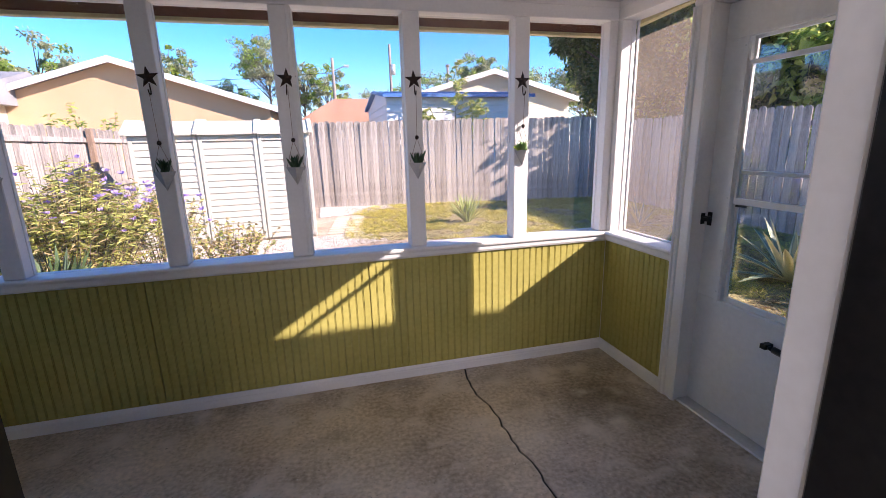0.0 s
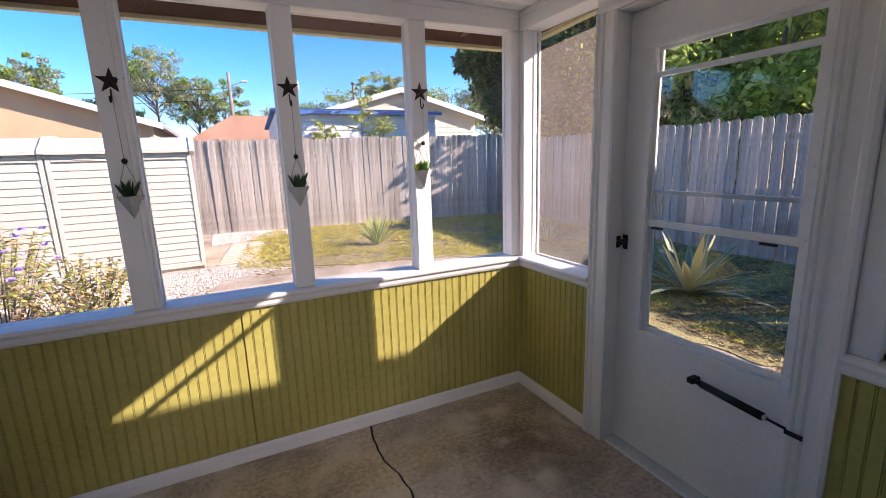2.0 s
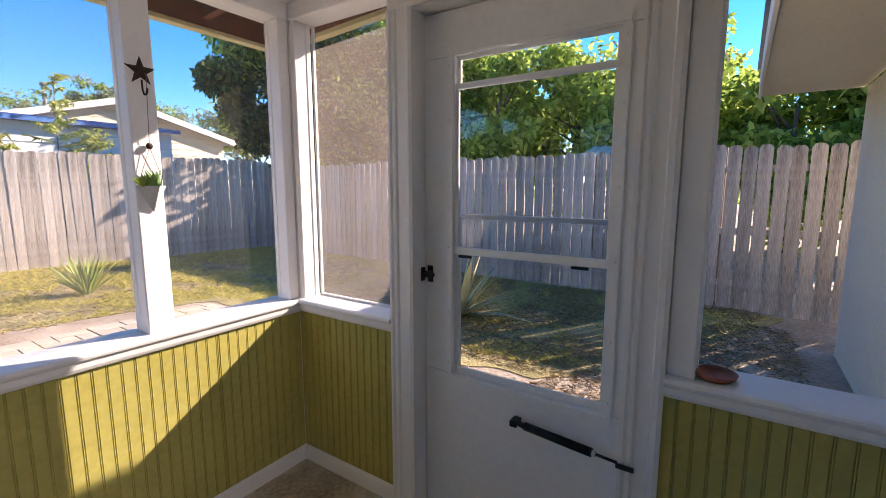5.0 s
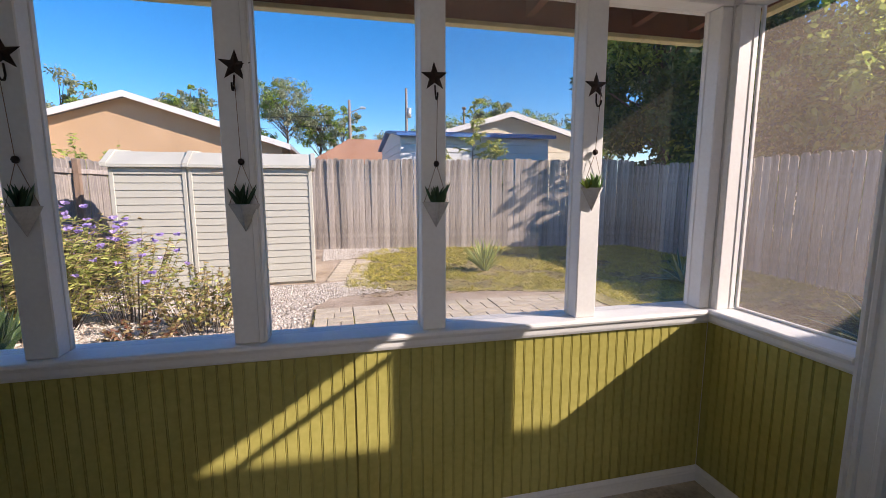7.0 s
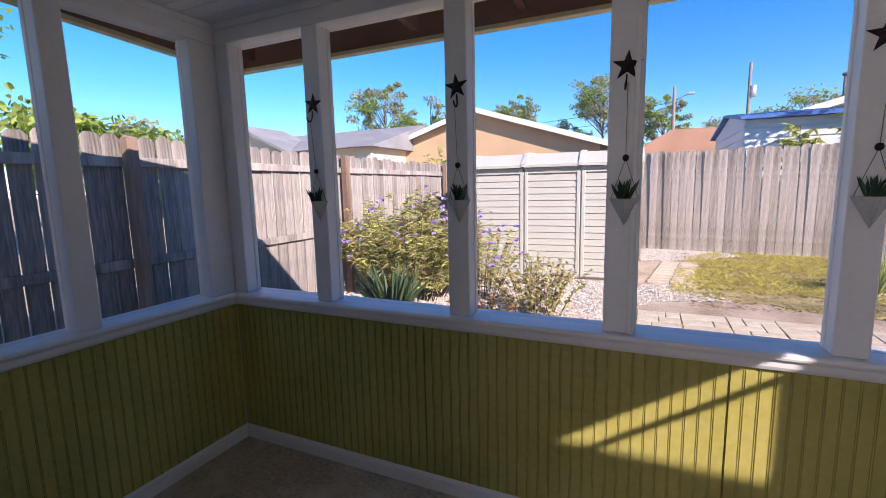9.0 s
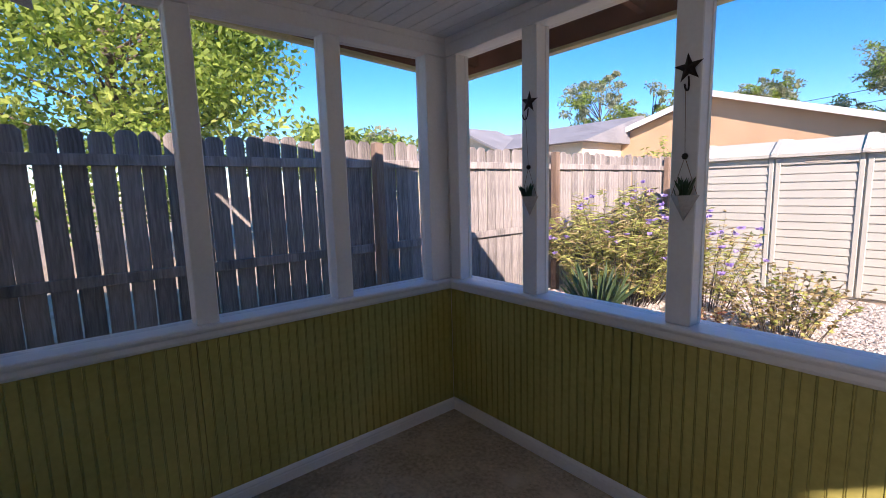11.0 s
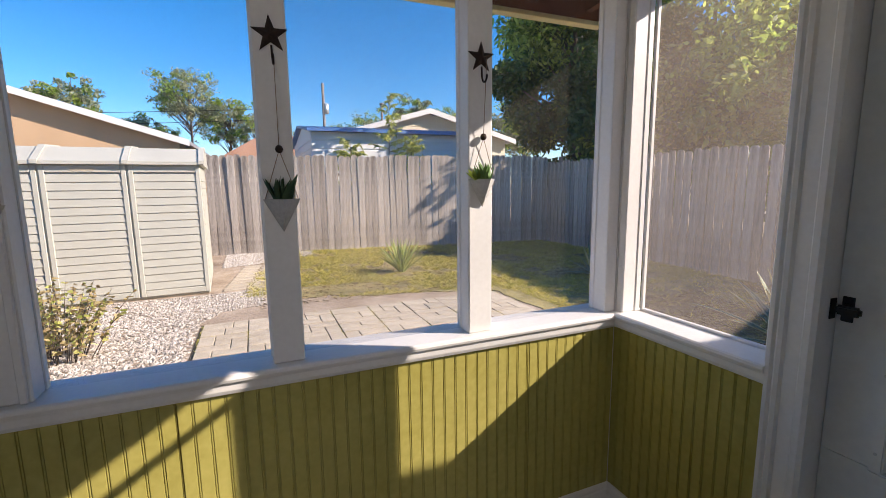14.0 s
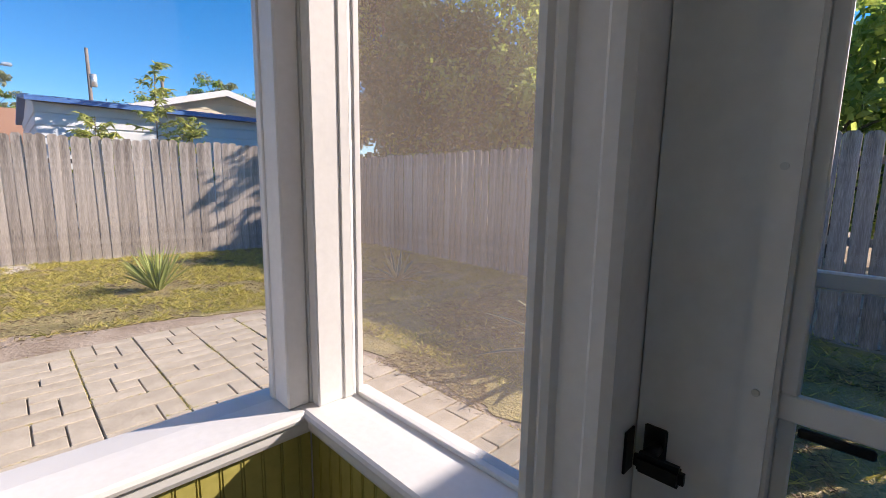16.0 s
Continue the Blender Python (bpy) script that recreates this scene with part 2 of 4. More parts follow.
def concrete(name, tones, pale):
    """Stained slab: broad stains, pale worn patches, dark damp blotches and fine specks."""
    m = surface(name, tones, 0.44, 45, 1.6, 0.35, spec=0.5)
    n, l = m.node_tree.nodes, m.node_tree.links
    b = n["Principled BSDF"]
    spots, thin, mix = n.new("ShaderNodeTexNoise"), n.new("ShaderNodeMapRange"), n.new("ShaderNodeMix")
    coord = n["Texture Coordinate"]
    spots.inputs["Scale"].default_value, spots.inputs["Detail"].default_value = 5.0, 9
    l.new(coord.outputs["Object"], spots.inputs["Vector"])
    thin.inputs["From Min"].default_value, thin.inputs["From Max"].default_value = 0.52, 0.7
    l.new(spots.outputs[0], thin.inputs[0])
    mix.data_type = "RGBA"
    old = b.inputs["Base Color"].links[0].from_socket
    l.new(thin.outputs[0], mix.inputs[0])
    l.new(old, mix.inputs[6])
    mix.inputs[7].default_value = (*pale, 1)
    last = mix.outputs[2]
    for size, detail, lo, hi, tone in ((2.1, 6, 0.55, 0.75, (0.10, 0.08, 0.055)), (70.0, 2, 0.70, 0.76, (0.08, 0.065, 0.05)), (48.0, 2, 0.71, 0.77, (0.78, 0.72, 0.62))):
        mark, cut, over = n.new("ShaderNodeTexNoise"), n.new("ShaderNodeMapRange"), n.new("ShaderNodeMix")
        mark.inputs["Scale"].default_value, mark.inputs["Detail"].default_value = size, detail
        l.new(coord.outputs["Object"], mark.inputs["Vector"])
        cut.inputs["From Min"].default_value, cut.inputs["From Max"].default_value, cut.inputs["To Max"].default_value = lo, hi, 0.75
        l.new(mark.outputs[0], cut.inputs[0])
        over.data_type = "RGBA"
        l.new(cut.outputs[0], over.inputs[0])
        l.new(last, over.inputs[6])
        over.inputs[7].default_value = (*tone, 1)
        last = over.outputs[2]
    l.new(last, b.inputs["Base Color"])
    return m


CONCRETE = concrete("porch_concrete", ((0.25, 0.19, 0.12), (0.78, 0.64, 0.47)), (0.68, 0.58, 0.46))
CONCRETE_GREY = concrete("porch_concrete_grey", ((0.21, 0.168, 0.12), (0.68, 0.58, 0.46)), (0.64, 0.57, 0.48))


# ---- building helpers ----
def mesh_of(bm, name):
    me = bpy.data.meshes.new(name)
    bm.to_mesh(me)
    bm.free()
    return me


def part(name, bm, material, parent=None, label="", m=None):
    """Links a bmesh or a mesh as one object under a thing or a part."""
    me = bm if isinstance(bm, bpy.types.Mesh) else mesh_of(bm, name)
    if material and not me.materials:
        me.materials.append(material)
    ob = new(name, me)
    if parent:
        ob.parent = parent
    if m:
        ob.matrix_basis = m
    return tagged(ob, label)


def thing(name, label, category, group="", kind="", m=None):
    ob = new(name)
    ob.empty_display_size = 0.1
    if m:
        ob.matrix_basis = m
    return tagged(ob, label, category, group, kind)


def box(lo, hi, bevel=0.004, bm=None, segments=1):
    """A box between two corners, its edges eased."""
    one = bmesh.new()
    bmesh.ops.create_cube(one, size=1)
    size = [max(1e-4, b - a) for a, b in zip(lo, hi)]
    bmesh.ops.scale(one, vec=size, verts=one.verts)
    bmesh.ops.translate(one, vec=[(a + b) / 2 for a, b in zip(lo, hi)], verts=one.verts)
    if bevel:
        bmesh.ops.bevel(one, geom=one.edges, offset=min(bevel, min(size) * 0.4), segments=segments, affect="EDGES")
    return join(bm, one)


def join(bm, one, m=None):
    if m:
        one.transform(m)
    if bm is None:
        return one
    me = bpy.data.meshes.new("tmp")
    one.to_mesh(me)
    one.free()
    bm.from_mesh(me)
    bpy.data.meshes.remove(me)
    return bm


def prism(outline, axis, a, b, bm=None):
    """An outline in the two other axes, drawn out along axis from a to b."""
    one = bmesh.new()
    def at(p, v):
        return {"x": (v, p[0], p[1]), "y": (p[0], v, p[1]), "z": (p[0], p[1], v)}[axis]
    lo = [one.verts.new(at(p, a)) for p in outline]
    hi = [one.verts.new(at(p, b)) for p in outline]
    n = len(outline)
    for i in range(n):
        one.faces.new((lo[i], lo[(i + 1) % n], hi[(i + 1) % n], hi[i]))
    one.faces.new(lo[::-1])
    one.faces.new(hi)
    bmesh.ops.recalc_face_normals(one, faces=one.faces)
    return join(bm, one)


def rod(a, b, r1, r2=None, sides=8, bm=None):
    """A round bar from a to b."""
    a, b = Vector(a), Vector(b)
    one = bmesh.new()
    bmesh.ops.create_cone(one, cap_ends=True, segments=sides, radius1=r1, radius2=r1 if r2 is None else r2, depth=(b - a).length)
    one.transform(Matrix.Translation((a + b) / 2) @ (b - a).to_track_quat("Z", "Y").to_matrix().to_4x4())
    for f in one.faces:
        f.smooth = len(f.verts) == 4
    return join(bm, one)


def lathe(profile, sides=20, bm=None, m=None):
    """A turned shape from (radius, height) pairs."""
    one = bmesh.new()
    rings = [[one.verts.new((max(r, 1e-4) * math.cos(k * math.tau / sides), max(r, 1e-4) * math.sin(k * math.tau / sides), z)) for k in range(sides)] for r, z in profile]
    for p, q in zip(rings, rings[1:]):
        for k in range(sides):
            one.faces.new((p[k], p[(k + 1) % sides], q[(k + 1) % sides], q[k])).smooth = True
    bmesh.ops.recalc_face_normals(one, faces=one.faces)
    return join(bm, one, m)


def leaves(name, roots, ways, lengths, widths, material, parent, droop=0.25, steps=2, label="", kind=""):
    """Many blades in one mesh: each from its root along its way, narrowing to a point and bending down."""
    roots, ways = np.asarray(roots, float), np.asarray(ways, float)
    ways /= np.linalg.norm(ways, axis=1, keepdims=True) + 1e-9
    n = len(roots)
    lengths, widths = np.broadcast_to(lengths, n).astype(float), np.broadcast_to(widths, n).astype(float)
    side = np.cross(ways, np.random.normal(size=(n, 3)))
    side /= np.linalg.norm(side, axis=1, keepdims=True) + 1e-9
    per = 2 * steps + 1
    out = np.zeros((n, per, 3))
    for k in range(steps):
        f = k / steps
        mid = roots + ways * (lengths * f)[:, None]
        mid[:, 2] -= droop * lengths * f * f
        w = widths * (0.75 if k == 0 else 1.0) * (1 - 0.3 * f)
        out[:, 2 * k], out[:, 2 * k + 1] = mid - side * (w / 2)[:, None], mid + side * (w / 2)[:, None]
    tip = roots + ways * lengths[:, None]
    tip[:, 2] -= droop * lengths
    out[:, -1] = tip
    base = np.arange(n) * per
    faces = []
    for k in range(steps - 1):
        faces.append(np.stack([base + 2 * k, base + 2 * k + 1, base + 2 * k + 3, base + 2 * k + 2], 1).tolist())
    k = steps - 1
    tris = np.stack([base + 2 * k, base + 2 * k + 1, base + per - 1], 1).tolist()
    me = bpy.data.meshes.new(name)
    me.from_pydata(out.reshape(-1, 3).tolist(), [], sum(faces, []) + tris)
    me.materials.append(material)
    ob = part(name, me, None, parent, label)
    return tagged(ob, kind=kind)


rng = np.random.default_rng(7)


def ball(n):
    v = rng.normal(size=(n, 3))
    return v / np.linalg.norm(v, axis=1, keepdims=True)


# ---- setting: porch ----
X0, X1, Y0, Y1 = -2.105, 1.90, 0.36, 2.745      # inner faces of the porch
OUT = 0.13                                      # wall thickness
SILL, HEAD, TOP = 0.885, 2.205, 2.31
GROUND = -0.05
SLAB = 0.023                                    # top of the concrete

floor_bm = bmesh.new()
CRACK_NODES = [(0.86, 2.76), (0.83, 2.45), (0.875, 2.2), (0.86, 1.96), (0.90, 1.7), (0.885, 1.45), (0.92, 1.2), (0.90, 0.8), (0.93, 0.36)]
CRACK = []
for (xa, ya), (xb, yb) in zip(CRACK_NODES, CRACK_NODES[1:]):
    CRACK += [(xa + (xb - xa) * k / 6 + random.uniform(-0.011, 0.011), ya + (yb - ya) * k / 6) for k in range(6)]
CRACK.append(CRACK_NODES[-1])
left_slab = [(X0 - 0.1, 0.3), *[(x - 0.006, y) for x, y in reversed(CRACK)], (X0 - 0.1, 2.86)]
right_slab = [*[(x + 0.006, y) for x, y in CRACK], (X1 + 0.14, 0.36), (X1 + 0.14, 2.86)]
slab = tagged(thing("floor", "stained brown concrete porch slab with a crack", "floor", kind="structure"))
part("slab", prism(left_slab, "z", -0.15, SLAB), CONCRETE, slab)
part("slab", prism(right_slab, "z", -0.15, SLAB), CONCRETE_GREY, slab, "greyer slab beyond the crack")
part("joint", box((0.7, 0.3, -0.15), (1.05, 2.86, SLAB - 0.008), 0), BLACK, slab, "dark crack bed")


def beadboard(width, height):
    """A sheet of beadboard along x, its face at y = 0, grooves in pairs every 44 mm."""
    pts, step = [], 0.0442
    x = 0.0
    while x < width - step * 0.6:
        for dx, dy in ((0.0, 0.0), (0.0332, 0.0), (0.0344, 0.0042), (0.0362, 0.0042), (0.0370, 0.0004), (0.0394, 0.0004), (0.0402, 0.0042), (0.0420, 0.0042), (0.0430, 0.0)):
            if x + dx < width:
                pts.append((x + dx, dy))
        x += step
    pts += [(width, 0.0), (width, 0.012), (0.0, 0.012)]
    return prism(pts, "z", 0.0, height)


def wall(name, label, spans, m, length, posts, header_to=TOP):
    """A half wall with beadboard sheets, baseboard, sill, posts and header, along x with its inner face at y = 0."""
    w = thing(name, label, "wall", kind="structure", m=m)
    part("core", box((0, 0.013, 0), (length, OUT, SILL - 0.036), 0.002), OLIVE, w, "olive painted half wall core")
    for a, b in spans:
        part("panel", beadboard(b - a - 0.0045, 0.765), OLIVE, w, "olive green beadboard sheet", pose(a, 0, 0.055))
    base = prism([(-0.001, 0.0), (-0.016, 0.0), (-0.016, 0.044), (-0.013, 0.050), (-0.013, 0.057), (-0.009, 0.065), (-0.004, 0.072), (-0.001, 0.074)], "x", 0, length)
    part("baseboard", base, WHITE, w, "white moulded baseboard", pose(0, 0, SLAB))
    sill = prism([(OUT + 0.03, SILL - 0.035), (OUT + 0.03, SILL - 0.004), (0.06, SILL), (-0.024, SILL), (-0.031, SILL - 0.004), (-0.034, SILL - 0.012), (-0.031, SILL - 0.021), (-0.024, SILL - 0.025),
                  (-0.021, SILL - 0.030), (-0.019, SILL - 0.050), (-0.013, SILL - 0.062), (-0.001, SILL - 0.068), (-0.001, SILL - 0.035)], "x", 0, length)
    part("sill", sill, WHITE, w, "white window sill with rounded nosing", pose(0, 0, 0.0 if name == "wall_front" else 0.0025))
    for a, b in posts:
        bm = box((a, 0.003, SILL + 0.001), (b, 0.10, HEAD), 0.004)
        box((a - 0.004, 0.07, SILL + 0.002), (b + 0.004, 0.098, HEAD), 0.003, bm)
        part("post", bm, WHITE, w)
    head = box((0, 0.0, HEAD + 0.001), (length, OUT, header_to), 0.004)
    box((0, -0.008, HEAD + 0.07), (length, 0.0, header_to), 0.003, head)
    part("header", head, WHITE, w, "white header beam")
    return w


POSTS = ((-1.526, -1.432), (-0.788, -0.692), (-0.149, -0.037), (0.541, 0.636), (1.211, 1.305))
front = wall("wall_front", "porch front half wall of olive beadboard with white posts", ((0, 1.19), (1.19, 2.38), (2.38, 3.58), (3.58, X1 - X0)), pose(X0, Y1, 0), X1 - X0,
             [(0.0, 0.09), *[(a - X0, b - X0) for a, b in POSTS], (X1 - X0 - 0.055, X1 - X0)])
part("trim", box((0.005 - X0 - 0.145 + 0.075, -0.006, SILL + 0.002), (-X0 - 0.045, 0.004, HEAD), 0.003), WHITE, front)
LEFT = pose(X0, Y0, 0, 0, 0, 90)     # along the left wall, from the house outwards
left = wall("wall_left", "porch side half wall of olive beadboard with white posts", ((0, 0.95), (0.95, Y1 - Y0)), LEFT, Y1 - Y0,
            [(0, 0.09), (1.32 - Y0, 1.41 - Y0), (1.978 - Y0, 2.068 - Y0), (2.60 - Y0, Y1 - Y0)])
RIGHT = pose(X1, Y1, 0, 0, 0, -90)   # along the right wall, from the corner towards the house
short = wall("wall_right", "narrow olive beadboard wall beside the porch door", ((0, 0.62),), RIGHT, 0.62, [(0.0, 0.035), (0.600, 0.62)])
near = wall("wall_right", "olive beadboard half wall beside the porch door", ((0, 0.72),), pose(X1, 1.075, 0, 0, 0, -90), 0.715, [(0.0, 0.075), (0.64, 0.715)])

for x in (X0 - OUT, X1 + 0.001):
    corner = thing("corner_post", "white corner post of the porch", "post", kind="structure")
    part("post", box((x, Y1 + 0.001, 0), (x + OUT - 0.001, Y1 + OUT, TOP + 0.02), 0.003), WHITE, corner)

# window panes and screens
panes = [X0 + 0.09, *[v for p in POSTS for v in p], X1 - 0.055]
for i in range(6):
    w = thing("window_%d" % (i + 1), "open porch bay with a fine insect screen", "window", kind="structure")
    part("screen", box((panes[2 * i], Y1 + 0.084, SILL), (panes[2 * i + 1], Y1 + 0.086, HEAD), 0), HAZY_SCREEN if i == 4 else SCREEN, w)
w = thing("window_7", "porch side bay with a dusty sun screen", "window", kind="structure")
part("screen", box((X1 + 0.124, 2.125, SILL), (X1 + 0.127, Y1 - 0.02, HEAD), 0), DENSE_SCREEN, w)
for lo, hi in (((2.125, SILL + 0.001), (2.137, HEAD)), ((2.70, SILL + 0.001), (2.712, HEAD)), ((2.137, SILL + 0.001), (2.70, SILL + 0.012))):
    part("stop", box((X1 + 0.105, lo[0], lo[1]), (X1 + 0.122, hi[0], hi[1]), 0.002), WHITE, w)
for i, (a, b) in enumerate(((0.45, 1.32), (1.41, 1.978), (2.068, 2.60))):
    w = thing("window_%d" % (i + 8), "open porch side bay with a fine insect screen", "window", kind="structure")
    part("screen", box((X0 - 0.086, a, SILL), (X0 - 0.084, b, HEAD), 0), SCREEN, w)

# ceiling, one ribbed sheet
pts, y = [], Y0 - 0.2
while y < Y1:
    pts += [(y, TOP), (y + 0.075, TOP), (y + 0.079, TOP + 0.004), (y + 0.085, TOP + 0.004)]
    y += 0.089
pts += [(Y1, TOP), (Y1, TOP + 0.03), (Y0 - 0.2, TOP + 0.03)]
tagged(part("ceiling", prism(pts, "x", X0 - 0.1, X1 + 0.1), CEIL), "white beadboard porch ceiling", "ceiling", kind="structure")

# the porch roof with its open eaves
RX0, RX1, RY1 = -2.66, 2.30, 3.33
roof = thing("porch_roof", "porch roof with open brown rafter eaves", "roof", kind="structure")
part("deck", prism([(0.9, 2.60), (RY1, 2.405), (RY1, 2.425), (0.9, 2.62)], "x", RX0, RX1), BROWN, roof, "brown roof boards")
# covering thickened towards the house, out of view, to shade the left fence
part("covering", prism([(0.9, 2.624), (RY1 + 0.03, 2.429), (RY1 + 0.03, 2.47), (0.9, 2.86)], "x", RX0 - 0.02, RX1 + 0.02), SHINGLE, roof)
part("fascia", box((RX0, RY1, 2.27), (RX1, RY1 + 0.035, 2.43), 0.004), BROWN, roof, "brown fascia board")
part("drip_edge", box((RX0, RY1 - 0.012, 2.245), (RX1, RY1 + 0.045, 2.268), 0.003), CREAM_TRIM, roof, "cream trim strip")
for x in (RX0, RX1 - 0.035):
    part("rake_board", prism([(0.9, 2.40), (RY1, 2.27), (RY1, 2.40), (0.9, 2.596)], "x", x, x + 0.035), BROWN, roof)
    part("rake_trim", prism([(0.9, 2.372), (RY1, 2.245), (RY1, 2.268), (0.9, 2.398)], "x", x - 0.008, x + 0.043), CREAM_TRIM, roof, "cream trim strip")
for x in (-2.45, -1.83, -1.22, -0.61, 0.0, 0.61, 1.22, 1.84, 2.2):
    part("rafter", prism([(2.70, 2.36), (RY1, 2.31), (RY1, 2.40), (2.70, 2.455)], "x", x - 0.02, x + 0.02), BROWN, roof)
part("beam", box((X0 - 0.14, Y1 + 0.004, TOP + 0.001), (X1 + 0.14, Y1 + OUT, 2.44), 0.004), BROWN, roof)

# ---- porch door ----
D0, D1, DH = 1.195, 2.018, 2.105     # hinge and latch edges, height
DX = X1 + 0.085
G0, G1, GB, GT = 1.268, 1.876, 0.665, 1.938
def casing(name, y0, y1, z0, z1, parent, upright=True):
    """A moulded casing board on the inner face of the right wall."""
    w = (y1 - y0) if upright else (z1 - z0)
    shape = [(0, 0.0), (0, 0.012), (0.012, 0.018), (w * 0.25, 0.018), (w * 0.3, 0.012), (w * 0.62, 0.012), (w * 0.68, 0.020), (w * 0.78, 0.022), (w * 0.84, 0.017), (w * 0.9, 0.024), (w, 0.024), (w, 0.0)]
    if upright:
        bm = prism([(X1 - d, y0 + u) for u, d in shape], "z", z0, z1)
    else:
        bm = prism([(X1 - d, z0 + u) for u, d in shape], "y", y0, y1)
    part(name, bm, WHITE, parent, "white moulded casing")


frame_thing = thing("door_frame", "white moulded frame round the porch door", "door frame", kind="structure")
casing("casing", 2.012, 2.125, 0.0, 2.115, frame_thing)
casing("casing", 1.075, 1.190, 0.0, 2.115, frame_thing)
casing("casing", 1.075, 2.125, 2.116, 2.204, frame_thing, False)
part("jamb", box((X1 + 0.002, 2.020, 0), (X1 + OUT, 2.110, 2.20), 0.003), WHITE, frame_thing)
part("jamb", box((X1 + 0.002, 1.0755, 0), (X1 + OUT, 1.193, 2.20), 0.003), WHITE, frame_thing)
part("head_jamb", box((X1 + 0.002, 1.194, 2.108), (X1 + OUT, 2.019, 2.20), 0.003), WHITE, frame_thing)
part("threshold", box((X1 + 0.01, D0, 0.0), (X1 + OUT + 0.05, D1, SLAB + 0.010), 0.004), ALUMINIUM, frame_thing, "aluminium threshold")
part("header", box((X1 + 0.001, 0.36, 2.2065), (X1 + OUT, 2.125, TOP), 0.003), WHITE, frame_thing)

door = thing("door_1", "white storm door with a tall glass insert, closed", "door", kind="structure")
for lo, hi in (((D0, SLAB + 0.013), (D1, GB)), ((D0, GT), (D1, DH)), ((D0, GB + 0.001), (G0, GT - 0.001)), ((G1, GB + 0.001), (D1, GT - 0.001))):
    part("panel", box((DX, lo[0], lo[1]), (DX + 0.038, hi[0], hi[1]), 0.0015), DOOR_WHITE, door)
for lo, hi in (((G0 - 0.032, GB - 0.034), (G1 + 0.032, GB)), ((G0 - 0.032, GT), (G1 + 0.032, GT + 0.034)), ((G0 - 0.032, GB), (G0, GT)), ((G1, GB), (G1 + 0.032, GT))):
    bm = box((DX - 0.011, lo[0], lo[1]), (DX - 0.0005, hi[0], hi[1]), 0.004, segments=2)
    part("insert_frame", bm, DOOR_WHITE, door)
for z in (GB + 0.05, 0.93, 1.20, 1.44, 1.70, 1.90):
    for y in (G0 - 0.018, G1 + 0.018):
        part("screw", rod((DX - 0.013, y, z), (DX - 0.010, y, z), 0.004, sides=10), ALUMINIUM, door)
def sash(z0, z1, x, wide):
    bars = [((G0, z0), (G1, z0 + wide)), ((G0, z1 - wide * 0.7), (G1, z1)), ((G0, z0 + wide), (G0 + 0.016, z1 - wide * 0.7)), ((G1 - 0.016, z0 + wide), (G1, z1 - wide * 0.7))]
    s = part("sash", box((x, *bars[0][0]), (x + 0.012, *bars[0][1]), 0.002), DOOR_WHITE, door)
    for lo, hi in bars[1:]:
        part("rail", box((x, *lo), (x + 0.012, *hi), 0.002), DOOR_WHITE, s)
    part("pane", box((x + 0.005, G0 + 0.01, z0 + 0.01), (x + 0.008, G1 - 0.01, z1 - 0.01), 0), GLASS, s, "clear glass pane")
sash(1.172, 1.835, DX + 0.004, 0.030)
sash(1.815, GT, DX + 0.018, 0.022)
sash(GB, 1.335, DX + 0.021, 0.026)
for y in (G0 + 0.07, G1 - 0.08):
    part("sash_clip", box((DX - 0.001, y, 1.160), (DX + 0.006, y + 0.06, 1.171), 0.002), BLACK, door)
latch = part("latch", box((DX - 0.006, 1.978, 1.045), (DX - 0.0005, 2.006, 1.115), 0.002), BLACK, door, "black metal latch")
part("latch_knob", rod((DX - 0.045, 1.99, 1.088), (DX - 0.004, 1.99, 1.088), 0.009), BLACK, latch)
part("latch_lever", box((DX - 0.052, 1.945, 1.072), (DX - 0.034, 2.002, 1.098), 0.006, segments=2), BLACK, latch)
part("keeper", box((DX - 0.034, 2.0160, 1.050), (DX - 0.008, 2.0197, 1.108), 0.001), BLACK, frame_thing, "black latch keeper")
closer = thing("door_closer", "black pneumatic closer across the porch door", "door closer")
ca, cb = Vector((DX - 0.03, 1.575, 0.552)), Vector((X1 - 0.012, 1.185, 0.565))
part("tube", rod(ca.lerp(cb, 0.1), ca.lerp(cb, 0.76), 0.0155, sides=14), BLACK, closer)
part("rod", rod(ca.lerp(cb, 0.76), cb, 0.005), BLACK, closer)
part("end_cap", rod(ca, ca.lerp(cb, 0.12), 0.008, 0.013), BLACK, closer)
part("collar", rod(ca.lerp(cb, 0.77), ca.lerp(cb, 0.80), 0.010, sides=10), ALUMINIUM, closer, "bright metal collar")
part("door_bracket", box((DX - 0.05, 1.565, 0.540), (DX - 0.0005, 1.595, 0.565), 0.003), BLACK, closer)
part("jamb_bracket", box((X1 - 0.03, 1.14, 0.556), (X1 - 0.0245, 1.195, 0.574), 0.003), BLACK, closer)

# ---- house side, behind the camera ----
# unseen wall; its white is chosen to bounce light onto the porch front
back = thing("wall_back", "plain house wall with a sliding door opening", "wall", kind="structure")
for lo, hi in (((X0 - OUT, 0.14, 0), (-0.80, 0.455, TOP)), ((0.60, 0.14, 0), (X1 + OUT, 0.455, TOP)), ((-0.80, 0.14, 2.08), (0.60, 0.455, TOP))):
    part("core", box(lo, hi, 0), PLASTER, back)
part("casing", box((0.512, 0.424, 0), (0.64, 0.472, 2.08), 0.004), WHITE, back)
part("casing", box((-0.88, 0.424, 0), (-0.79, 0.472, 2.08), 0.004), WHITE, back)
part("casing", box((-0.88, 0.424, 2.081), (0.64, 0.472, 2.15), 0.004), WHITE, back)
